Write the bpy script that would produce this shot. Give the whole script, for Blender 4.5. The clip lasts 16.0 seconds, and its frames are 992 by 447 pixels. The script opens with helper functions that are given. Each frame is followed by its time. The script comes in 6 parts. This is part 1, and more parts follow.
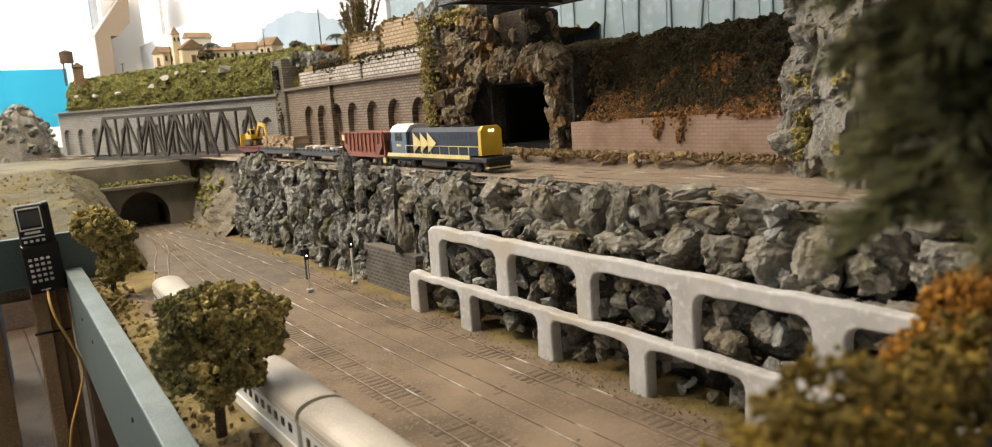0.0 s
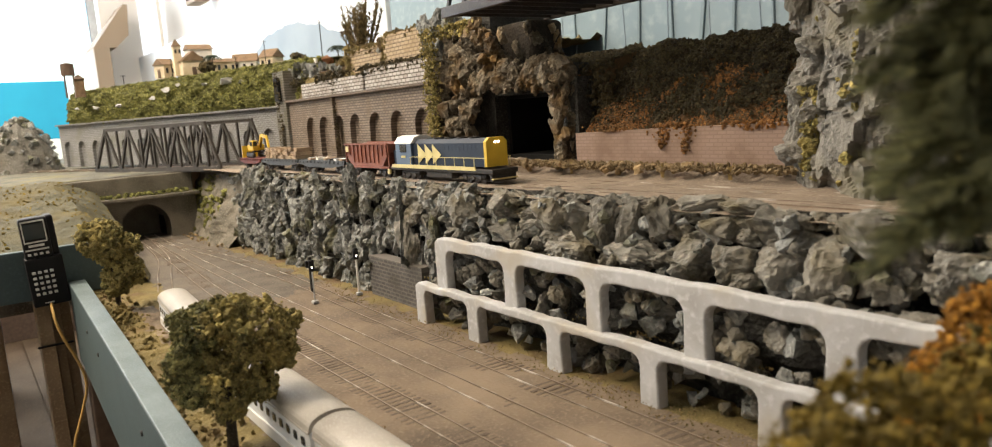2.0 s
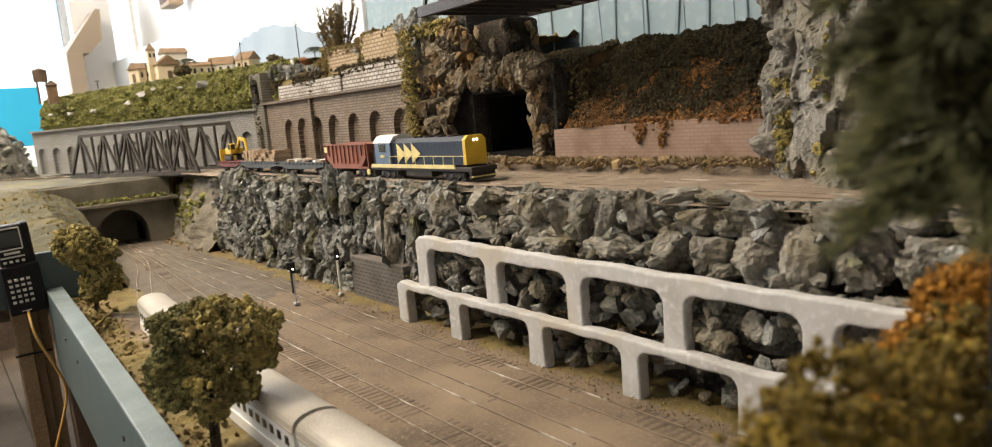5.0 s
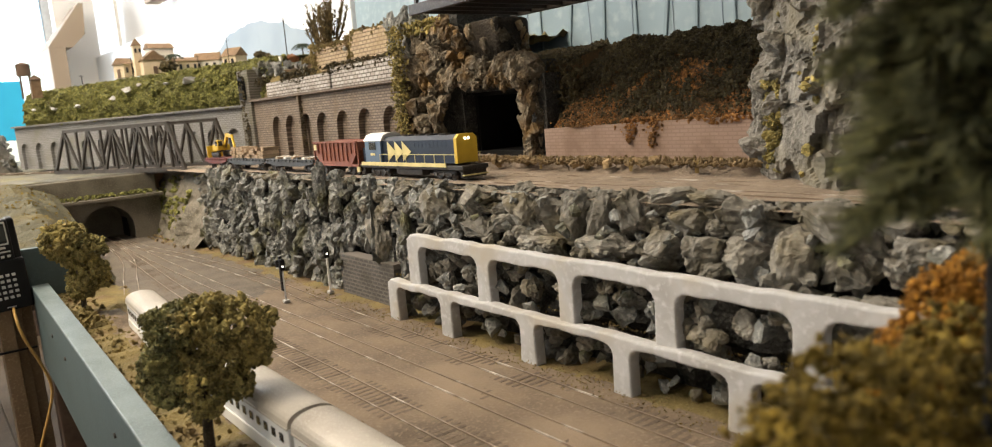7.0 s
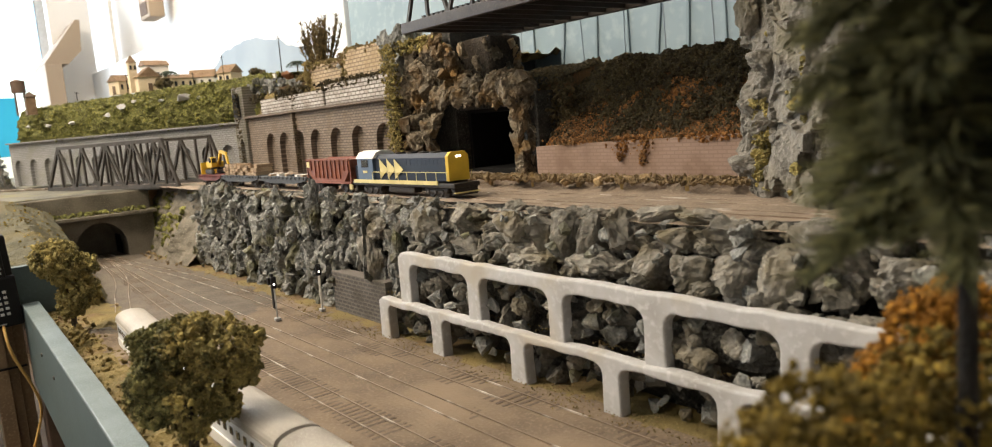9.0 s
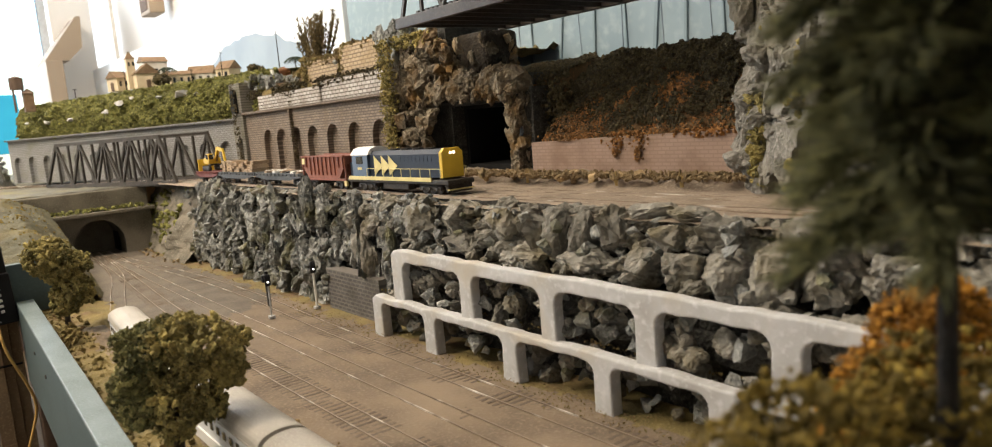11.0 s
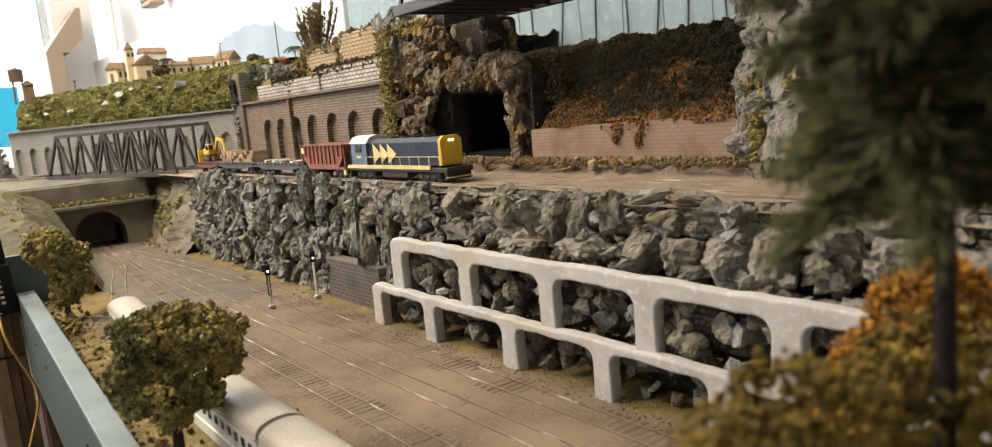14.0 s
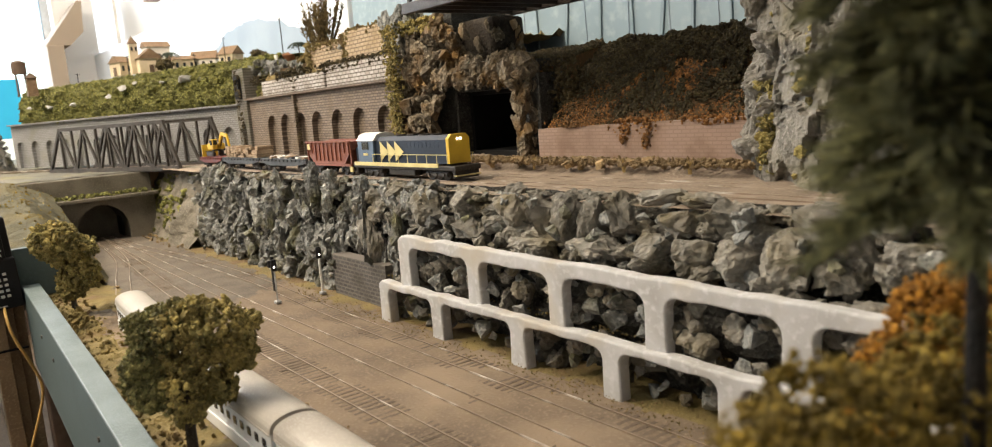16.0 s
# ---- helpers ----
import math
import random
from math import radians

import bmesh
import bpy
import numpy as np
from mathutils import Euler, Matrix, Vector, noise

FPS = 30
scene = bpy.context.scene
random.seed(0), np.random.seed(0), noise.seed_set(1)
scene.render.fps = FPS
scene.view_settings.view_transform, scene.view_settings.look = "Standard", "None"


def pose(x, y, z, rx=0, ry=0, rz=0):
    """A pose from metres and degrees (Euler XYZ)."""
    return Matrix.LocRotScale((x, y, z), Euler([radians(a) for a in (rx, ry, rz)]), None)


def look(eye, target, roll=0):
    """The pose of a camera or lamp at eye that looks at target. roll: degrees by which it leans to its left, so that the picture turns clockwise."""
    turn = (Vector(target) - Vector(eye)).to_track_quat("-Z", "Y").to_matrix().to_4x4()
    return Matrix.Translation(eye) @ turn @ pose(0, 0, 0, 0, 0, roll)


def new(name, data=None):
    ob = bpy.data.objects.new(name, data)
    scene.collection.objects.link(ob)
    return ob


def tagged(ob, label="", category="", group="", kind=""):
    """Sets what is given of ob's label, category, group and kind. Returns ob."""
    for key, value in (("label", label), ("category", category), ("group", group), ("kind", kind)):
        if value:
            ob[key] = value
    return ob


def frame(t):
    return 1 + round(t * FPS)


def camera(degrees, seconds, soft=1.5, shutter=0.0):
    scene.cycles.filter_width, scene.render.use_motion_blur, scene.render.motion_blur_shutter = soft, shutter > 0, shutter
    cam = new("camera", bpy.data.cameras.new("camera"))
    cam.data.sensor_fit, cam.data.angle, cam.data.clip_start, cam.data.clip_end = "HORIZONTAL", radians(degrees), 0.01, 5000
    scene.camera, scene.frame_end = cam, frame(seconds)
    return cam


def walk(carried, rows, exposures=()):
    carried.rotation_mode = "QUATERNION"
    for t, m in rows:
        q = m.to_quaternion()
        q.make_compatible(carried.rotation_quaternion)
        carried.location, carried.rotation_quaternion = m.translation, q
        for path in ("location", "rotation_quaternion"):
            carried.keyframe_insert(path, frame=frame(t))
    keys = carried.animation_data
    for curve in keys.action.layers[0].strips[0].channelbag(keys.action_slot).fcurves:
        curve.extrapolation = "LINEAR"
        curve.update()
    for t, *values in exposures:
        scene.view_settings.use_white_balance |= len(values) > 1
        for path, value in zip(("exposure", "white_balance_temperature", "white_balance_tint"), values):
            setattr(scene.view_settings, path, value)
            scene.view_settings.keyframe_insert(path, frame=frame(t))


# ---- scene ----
cam = camera(66.3, 16.0, soft=1.1)
PATH = [
    (0, (0.028, 0.053, 1.189), (1.158, 1.672, 0.867), -3.8),
    (0.5, (0.028, 0.052, 1.189), (1.161, 1.671, 0.881), -4.4),
    (1, (0.03, 0.052, 1.19), (1.159, 1.674, 0.879), -4.1),
    (1.5, (0.028, 0.054, 1.191), (1.161, 1.676, 0.896), -4.0),
    (2, (0.021, 0.057, 1.191), (1.16, 1.674, 0.894), -4.0),
    (2.5, (0.017, 0.055, 1.19), (1.175, 1.659, 0.894), -4.2),
    (3, (0.019, 0.056, 1.189), (1.176, 1.659, 0.888), -5.0),
    (3.5, (0.02, 0.056, 1.191), (1.172, 1.662, 0.884), -4.8),
    (4, (0.02, 0.055, 1.191), (1.173, 1.66, 0.884), -4.9),
    (4.5, (0.021, 0.054, 1.189), (1.186, 1.651, 0.888), -5.0),
    (7, (0.014, 0.055, 1.19), (1.222, 1.619, 0.881), -4.5),
    (7.5, (0.017, 0.054, 1.192), (1.23, 1.618, 0.9), -4.3),
    (8, (0.018, 0.053, 1.193), (1.235, 1.617, 0.921), -4.3),
    (8.5, (0.018, 0.052, 1.192), (1.238, 1.614, 0.921), -4.5),
    (9, (0.018, 0.052, 1.192), (1.239, 1.613, 0.922), -4.5),
    (11.5, (0.03, 0.051, 1.192), (1.241, 1.617, 0.909), -4.7),
    (12, (0.03, 0.05, 1.192), (1.238, 1.62, 0.914), -4.5),
    (12.5, (0.029, 0.05, 1.193), (1.238, 1.618, 0.915), -4.6),
    (13, (0.029, 0.05, 1.192), (1.238, 1.617, 0.91), -4.8),
    (13.5, (0.03, 0.051, 1.19), (1.237, 1.619, 0.899), -4.9),
    (14, (0.033, 0.052, 1.189), (1.235, 1.621, 0.882), -5.1),
    (14.5, (0.032, 0.054, 1.189), (1.234, 1.623, 0.882), -4.9),
    (15, (0.029, 0.055, 1.19), (1.233, 1.623, 0.888), -4.8),
    (15.5, (0.025, 0.056, 1.189), (1.228, 1.625, 0.885), -4.7),
    (16, (0.024, 0.055, 1.191), (1.23, 1.619, 0.878), -4.4),
]
walk(cam, [(t, look(eye, target, roll)) for t, eye, target, roll in PATH], [(0, 0.03), (4.5, 0.03), (9, 0.0), (13.4, -0.05), (14.2, 0.10), (16, 0.12)])
cam.data.dof.use_dof = True
cam.data.dof.focus_distance = 0.75
cam.data.dof.aperture_fstop = 14.0

# ---- world and light ----
world = bpy.data.worlds.new("sky")
scene.world = world
world.use_nodes = True
wn = world.node_tree.nodes
sky = wn.new("ShaderNodeTexSky")
sky.sky_type, sky.sun_disc = "NISHITA", False
sky.sun_elevation, sky.sun_rotation = radians(40), radians(200)
world.node_tree.links.new(sky.outputs[0], wn["Background"].inputs[0])
wn["Background"].inputs[1].default_value = 0.5


def area(name, eye, target, sx, sy, watts, colour):
    data = bpy.data.lights.new(name, "AREA")
    data.shape, data.size, data.size_y, data.energy, data.color = "RECTANGLE", sx, sy, watts, colour
    ob = new(name, data)
    ob.matrix_world = look(eye, target)
    return ob


WARM, DAY = (1.0, 0.85, 0.665), (0.82, 0.91, 1.0)
area("window_daylight", (-0.6, 4.9, 1.65), (-0.1, 0.9, 1.1), 2.2, 1.4, 105, DAY)
area("ceiling_tube_light_near", (-0.55, 1.2, 2.55), (0.15, 1.15, 1.0), 0.35, 1.3, 57, WARM)
area("ceiling_tube_light_far", (-0.3, 2.6, 2.55), (0.3, 2.3, 1.0), 0.35, 1.2, 54, WARM)


# ---- materials ----
def mat(name, base, dark, light=None, s=45, s2=500, rough=0.85, bump=0.5, metal=0.0, rnd=0.0, isl=0.0, dist=0.0015, spec=0.3, tint=None, st=18):
    m = bpy.data.materials.new(name)
    m.use_nodes = True
    n, l = m.node_tree.nodes, m.node_tree.links
    b = n["Principled BSDF"]
    b.inputs["Roughness"].default_value, b.inputs["Metallic"].default_value = rough, metal
    b.inputs["Specular IOR Level"].default_value = spec
    geo = n.new("ShaderNodeNewGeometry")

    def tex(scale, detail=5.0):
        t = n.new("ShaderNodeTexNoise")
        t.inputs["Scale"].default_value, t.inputs["Detail"].default_value = scale, detail
        l.new(geo.outputs["Position"], t.inputs["Vector"])
        return t

    def mix(fac, a, bcol):
        x = n.new("ShaderNodeMix")
        x.data_type = "RGBA"
        l.new(fac, x.inputs[0])
        for i, c in ((6, a), (7, bcol)):
            if isinstance(c, tuple):
                x.inputs[i].default_value = (*c, 1)
            else:
                l.new(c, x.inputs[i])
        return x.outputs[2]

    def ramp(src, lo, hi):
        r = n.new("ShaderNodeMapRange")
        r.inputs[1].default_value, r.inputs[2].default_value = lo, hi
        l.new(src, r.inputs[0])
        return r.outputs[0]

    big, fine = tex(s), tex(s2, 4.0)
    col = mix(ramp(big.outputs[0], 0.38, 0.66), base, dark)
    if light:
        col = mix(ramp(fine.outputs[0], 0.52, 0.72), col, light)
    if tint:
        col = mix(ramp(tex(st, 3.0).outputs[0], 0.5, 0.68), col, tint)
    if rnd or isl:
        hsv = n.new("ShaderNodeHueSaturation")
        if rnd:
            src = n.new("ShaderNodeObjectInfo").outputs["Random"]
        else:
            src = geo.outputs["Random Per Island"]
        amount = rnd or isl
        r = n.new("ShaderNodeMapRange")
        r.inputs[3].default_value, r.inputs[4].default_value = 1 - amount, 1 + amount
        l.new(src, r.inputs[0])
        l.new(r.outputs[0], hsv.inputs["Value"])
        l.new(col, hsv.inputs["Color"])
        col = hsv.outputs[0]
    l.new(col, b.inputs["Base Color"])
    if bump:
        add = n.new("ShaderNodeMath")
        add.operation = "ADD"
        l.new(big.outputs[0], add.inputs[0])
        l.new(fine.outputs[0], add.inputs[1])
        bp = n.new("ShaderNodeBump")
        bp.inputs["Strength"].default_value, bp.inputs["Distance"].default_value = bump, dist
        l.new(add.outputs[0], bp.inputs["Height"])
        l.new(bp.outputs[0], b.inputs["Normal"])
    return m


def brick_mat(name, c1, c2, mortar, w, h, axis="y", gap=0.2, stain=(0.08, 0.06, 0.04), bump=1.0):
    """Courses of bricks w by h metres on a face that runs along y (or x), with stains over them."""
    m = mat(name, c1, c2, s=30, s2=700, bump=0)
    n, l = m.node_tree.nodes, m.node_tree.links
    b = n["Principled BSDF"]
    geo = n.new("ShaderNodeNewGeometry")
    sep, com = n.new("ShaderNodeSeparateXYZ"), n.new("ShaderNodeCombineXYZ")
    l.new(geo.outputs["Position"], sep.inputs[0])
    l.new(sep.outputs["Y" if axis == "y" else "X"], com.inputs[0])
    l.new(sep.outputs["Z"], com.inputs[1])
    t = n.new("ShaderNodeTexBrick")
    t.inputs["Scale"].default_value = 1.0
    t.inputs["Brick Width"].default_value, t.inputs["Row Height"].default_value = w, h
    t.inputs["Mortar Size"].default_value, t.inputs["Mortar Smooth"].default_value = h * gap, 0.3
    t.inputs["Color1"].default_value, t.inputs["Color2"].default_value, t.inputs["Mortar"].default_value = (*c1, 1), (*c2, 1), (*mortar, 1)
    l.new(com.outputs[0], t.inputs["Vector"])
    noi = n.new("ShaderNodeTexNoise")
    noi.inputs["Scale"].default_value, noi.inputs["Detail"].default_value = 26.0, 6.0
    l.new(geo.outputs["Position"], noi.inputs["Vector"])
    r = n.new("ShaderNodeMapRange")
    r.inputs[1].default_value, r.inputs[2].default_value, r.inputs[4].default_value = 0.5, 0.75, 0.75
    l.new(noi.outputs[0], r.inputs[0])
    x = n.new("ShaderNodeMix")
    x.data_type = "RGBA"
    l.new(r.outputs[0], x.inputs[0])
    l.new(t.outputs[0], x.inputs[6])
    x.inputs[7].default_value = (*stain, 1)
    l.new(x.outputs[2], b.inputs["Base Color"])
    bp = n.new("ShaderNodeBump")
    bp.invert = True
    bp.inputs["Strength"].default_value, bp.inputs["Distance"].default_value = bump, 0.0008
    l.new(t.outputs["Fac"], bp.inputs["Height"])
    l.new(bp.outputs[0], b.inputs["Normal"])
    return m


M = {
    "dirt": mat("yard_dirt", (0.168, 0.126, 0.086), (0.105, 0.08, 0.057), (0.225, 0.175, 0.125), s=22, s2=420, bump=0.5, tint=(0.215, 0.165, 0.115), st=9),
    "ballast": mat("grey_brown_ballast", (0.125, 0.105, 0.082), (0.075, 0.064, 0.051), (0.18, 0.152, 0.12), s=26, s2=460, bump=0.7),
    "road": mat("upper_roadbed", (0.255, 0.203, 0.155), (0.175, 0.138, 0.104), (0.33, 0.27, 0.205), s=35, s2=500, bump=0.5),
    "far_dust": mat("grey_green_far_ground", (0.12, 0.114, 0.088), (0.07, 0.07, 0.052), (0.165, 0.155, 0.122), s=22, s2=420, bump=0.6, tint=(0.16, 0.145, 0.07), st=12),
    "slope": mat("tan_olive_slope", (0.10, 0.092, 0.055), (0.055, 0.058, 0.04), (0.14, 0.125, 0.08), s=26, s2=420, bump=0.9, dist=0.003, tint=(0.135, 0.11, 0.048), st=13),
    "grass": mat("dry_grass_scatter", (0.20, 0.152, 0.055), (0.125, 0.10, 0.038), (0.27, 0.21, 0.085), s=32, s2=600, bump=0.9, dist=0.002, tint=(0.15, 0.098, 0.05), st=22),
    "rock": mat("grey_painted_rock", (0.235, 0.24, 0.23), (0.125, 0.132, 0.130), (0.37, 0.37, 0.34), s=70, s2=260, bump=1.0, rnd=0.42, dist=0.004, tint=(0.125, 0.122, 0.07), st=26),
    "rock_warm": mat("brown_grey_rock", (0.20, 0.19, 0.165), (0.115, 0.11, 0.095), (0.285, 0.265, 0.225), s=60, s2=230, bump=0.8, rnd=0.3, dist=0.002, tint=(0.15, 0.13, 0.085), st=30),
    "rock_cave": mat("tan_stained_rock", (0.17, 0.138, 0.095), (0.072, 0.06, 0.043), (0.31, 0.262, 0.19), s=60, s2=240, bump=1.0, rnd=0.45, dist=0.003, tint=(0.175, 0.105, 0.038), st=26),
    "rock_face": mat("big_grey_cliff", (0.185, 0.176, 0.155), (0.095, 0.09, 0.078), (0.27, 0.26, 0.232), s=40, s2=240, bump=0.9, dist=0.003, tint=(0.17, 0.155, 0.115), st=14),
    # rock darkened to near black, painting the shade in gaps between stones
    "rock_gap_shade": mat("gap_shade_backing", (0.05, 0.048, 0.044), (0.02, 0.02, 0.018), (0.10, 0.10, 0.085), s=60, s2=420, bump=1.0, dist=0.004),
    # pier colour darkened to hold the shade under the girders
    "pier_shade": mat("shade_dark_pier", (0.034, 0.026, 0.018), (0.018, 0.015, 0.011), (0.06, 0.045, 0.03), s=60, s2=320, bump=1.0, dist=0.004),
    "concrete": mat("painted_plaster_concrete", (0.45, 0.455, 0.465), (0.35, 0.345, 0.335), (0.51, 0.515, 0.525), s=30, s2=220, bump=0.25, tint=(0.40, 0.37, 0.32), st=24),
    "portal": mat("weathered_concrete", (0.16, 0.142, 0.112), (0.088, 0.08, 0.06), (0.225, 0.20, 0.16), s=30, s2=500, bump=0.4),
    # near-black that paints the darkness of tunnels and the pier's recess
    "black": mat("painted_recess_dark", (0.006, 0.006, 0.006), (0.004, 0.004, 0.004), bump=0),
    "brick": brick_mat("brown_brick", (0.235, 0.19, 0.15), (0.16, 0.13, 0.105), (0.095, 0.075, 0.06), 0.010, 0.0040, stain=(0.13, 0.095, 0.06)),
    "brick_grey": brick_mat("grey_brick", (0.33, 0.33, 0.335), (0.27, 0.27, 0.27), (0.18, 0.18, 0.178), 0.010, 0.0040, stain=(0.21, 0.205, 0.17)),
    "brick_white": brick_mat("whitewashed_block", (0.46, 0.44, 0.42), (0.32, 0.29, 0.26), (0.10, 0.085, 0.07), 0.0125, 0.0055, gap=0.16),
    "brick_tan": brick_mat("tan_block", (0.40, 0.31, 0.20), (0.33, 0.25, 0.16), (0.17, 0.13, 0.085), 0.0125, 0.0055, gap=0.16, stain=(0.25, 0.18, 0.09)),
    "brick_red": brick_mat("pinkish_retaining_brick", (0.29, 0.205, 0.16), (0.265, 0.185, 0.145), (0.235, 0.165, 0.128), 0.009, 0.0034, stain=(0.15, 0.09, 0.055), bump=0.25),
    "brick_pier": brick_mat("grey_stone_block", (0.20, 0.19, 0.165), (0.155, 0.145, 0.125), (0.10, 0.09, 0.075), 0.009, 0.0048, stain=(0.12, 0.115, 0.06)),
    "brick_dark": brick_mat("dark_slate_brick", (0.10, 0.095, 0.09), (0.075, 0.07, 0.065), (0.15, 0.135, 0.12), 0.010, 0.0042, stain=(0.05, 0.045, 0.035)),
    "hill": mat("brown_earth_bank", (0.105, 0.062, 0.026), (0.05, 0.036, 0.018), (0.17, 0.085, 0.032), s=22, s2=260, bump=0.6, dist=0.0015),
    "hill_leaf": mat("dark_brown_scrub", (0.058, 0.046, 0.02), (0.034, 0.028, 0.013), (0.095, 0.068, 0.028), s=60, s2=600, bump=0.6, isl=0.5),
    "rust_leaf": mat("rust_brown_scrub", (0.27, 0.125, 0.037), (0.12, 0.066, 0.024), (0.37, 0.175, 0.05), s=26, s2=500, bump=0.6, isl=0.4),
    "moss": mat("green_moss_bank", (0.145, 0.145, 0.042), (0.07, 0.074, 0.024), (0.24, 0.225, 0.075), s=45, s2=480, bump=1.0, dist=0.005),
    "moss_leaf": mat("moss_clump", (0.18, 0.18, 0.05), (0.09, 0.092, 0.028), (0.27, 0.255, 0.085), s=60, s2=600, bump=0.5, isl=0.5),
    "leaf": mat("olive_foam_foliage", (0.27, 0.22, 0.074), (0.14, 0.127, 0.046), (0.40, 0.31, 0.11), s=55, s2=700, bump=0.8, isl=0.5),
    "leaf_g": mat("green_foam_foliage", (0.19, 0.18, 0.066), (0.095, 0.098, 0.04), (0.29, 0.25, 0.095), s=55, s2=700, bump=0.8, isl=0.5),
    "leaf_y": mat("ochre_foam_foliage", (0.165, 0.115, 0.017), (0.082, 0.061, 0.012), (0.25, 0.17, 0.024), s=45, s2=600, bump=0.8, isl=0.45),
    "leaf_o": mat("orange_foam_foliage", (0.38, 0.17, 0.013), (0.19, 0.085, 0.010), (0.50, 0.25, 0.024), s=35, s2=600, bump=0.8, isl=0.45),
    "fir": mat("dark_fir_needles", (0.08, 0.083, 0.032), (0.032, 0.036, 0.015), (0.15, 0.145, 0.056), s=50, s2=500, bump=0.3, isl=0.5),
    "bark": mat("bark", (0.075, 0.06, 0.045), (0.04, 0.032, 0.025), (0.12, 0.10, 0.075), s=120, s2=900, bump=0.8),
    "bark_dark": mat("dark_bark", (0.02, 0.017, 0.014), (0.011, 0.01, 0.009), s=120, s2=900, bump=0.8),
    "plant": mat("dry_shrub", (0.12, 0.085, 0.035), (0.07, 0.055, 0.025), (0.19, 0.15, 0.06), s=90, s2=700, bump=0.3, isl=0.4),
    "palm": mat("palm_leaf", (0.05, 0.07, 0.05), (0.03, 0.04, 0.03), s=90, bump=0),
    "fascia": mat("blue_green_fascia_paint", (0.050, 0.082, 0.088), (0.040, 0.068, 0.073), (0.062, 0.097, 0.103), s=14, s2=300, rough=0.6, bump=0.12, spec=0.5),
    # top edge of the fascia, paler than its face
    "fascia_top": mat("pale_fascia_edge", (0.135, 0.175, 0.182), (0.09, 0.122, 0.128), (0.19, 0.235, 0.24), s=30, s2=700, rough=0.5, bump=0.2),
    "wood": mat("pine_timber", (0.33, 0.235, 0.135), (0.22, 0.15, 0.085), (0.40, 0.30, 0.18), s=18, s2=300, rough=0.6, bump=0.25),
    "floor": mat("worn_floorboard", (0.17, 0.118, 0.075), (0.115, 0.08, 0.052), (0.22, 0.16, 0.105), s=6, s2=120, rough=0.9, bump=0.2, rnd=0.12, spec=0.1),
    "plastic": mat("black_plastic", (0.010, 0.010, 0.011), (0.007, 0.007, 0.008), s=60, s2=900, rough=0.5, bump=0.1, spec=0.2),
    "key": mat("grey_keypad_rubber", (0.58, 0.58, 0.55), (0.48, 0.48, 0.46), s=100, rough=0.6, bump=0.1),
    "screen": mat("grey_lcd", (0.045, 0.05, 0.05), (0.035, 0.04, 0.04), s=60, rough=0.15, bump=0, spec=0.6),
    "cable": mat("yellow_cable", (0.48, 0.30, 0.09), (0.38, 0.23, 0.07), s=60, rough=0.5, bump=0),
    "coach": mat("silver_white_coach", (0.38, 0.355, 0.315), (0.30, 0.278, 0.245), (0.44, 0.415, 0.37), s=30, s2=700, rough=0.45, bump=0.1, spec=0.5),
    "coach_side": mat("white_coach_side", (0.66, 0.68, 0.70), (0.57, 0.59, 0.62), s=40, s2=600, rough=0.35, bump=0.05, spec=0.5),
    "dark_glass": mat("dark_window", (0.025, 0.027, 0.03), (0.02, 0.02, 0.022), s=60, rough=0.12, bump=0, spec=0.6),
    "steel": mat("dark_bridge_steel", (0.06, 0.053, 0.047), (0.035, 0.031, 0.028), (0.10, 0.088, 0.077), s=60, s2=700, rough=0.6, bump=0.2),
    "steel_b": mat("black_brown_girder", (0.035, 0.027, 0.022), (0.02, 0.016, 0.014), (0.06, 0.046, 0.036), s=50, s2=600, rough=0.5, bump=0.2),
    # the near-white patches paint broken glints along the rails
    "rail": mat("railhead_painted_glints", (0.25, 0.195, 0.145), (0.19, 0.148, 0.11), (0.80, 0.76, 0.70), s=25, s2=26, rough=0.4, bump=0, metal=0.3),
    "tie": mat("dusty_sleeper", (0.118, 0.09, 0.064), (0.09, 0.068, 0.049), (0.155, 0.118, 0.086), s=60, s2=600, bump=0.3, isl=0.25),
    "loco": mat("navy_loco_paint", (0.014, 0.023, 0.042), (0.011, 0.018, 0.034), (0.022, 0.032, 0.052), s=40, s2=600, rough=0.55, bump=0.05, spec=0.25),
    "loco_b": mat("light_blue_cab_paint", (0.085, 0.125, 0.19), (0.065, 0.10, 0.16), s=40, rough=0.4, bump=0.05),
    "yellow": mat("yellow_paint", (0.62, 0.42, 0.035), (0.52, 0.34, 0.03), s=60, s2=500, rough=0.45, bump=0.05),
    "cream": mat("cream_yellow_stripe", (0.62, 0.54, 0.25), (0.52, 0.44, 0.19), s=60, rough=0.5, bump=0.05),
    "white": mat("white_paint", (0.72, 0.71, 0.68), (0.62, 0.60, 0.57), s=40, rough=0.5, bump=0.05),
    "hopper": mat("oxide_red_hopper", (0.21, 0.072, 0.045), (0.15, 0.05, 0.032), (0.28, 0.11, 0.07), s=50, s2=500, rough=0.6, bump=0.15),
    "flat": mat("dark_grey_flatcar", (0.05, 0.055, 0.06), (0.035, 0.038, 0.042), (0.09, 0.09, 0.09), s=50, s2=500, rough=0.6, bump=0.15),
    "red_deck": mat("rusty_red_flatcar", (0.15, 0.045, 0.04), (0.10, 0.03, 0.028), s=50, rough=0.6, bump=0.1),
    "crate": mat("pale_crate_wood", (0.36, 0.27, 0.18), (0.25, 0.18, 0.12), (0.45, 0.35, 0.25), s=60, s2=500, bump=0.3, rnd=0.25),
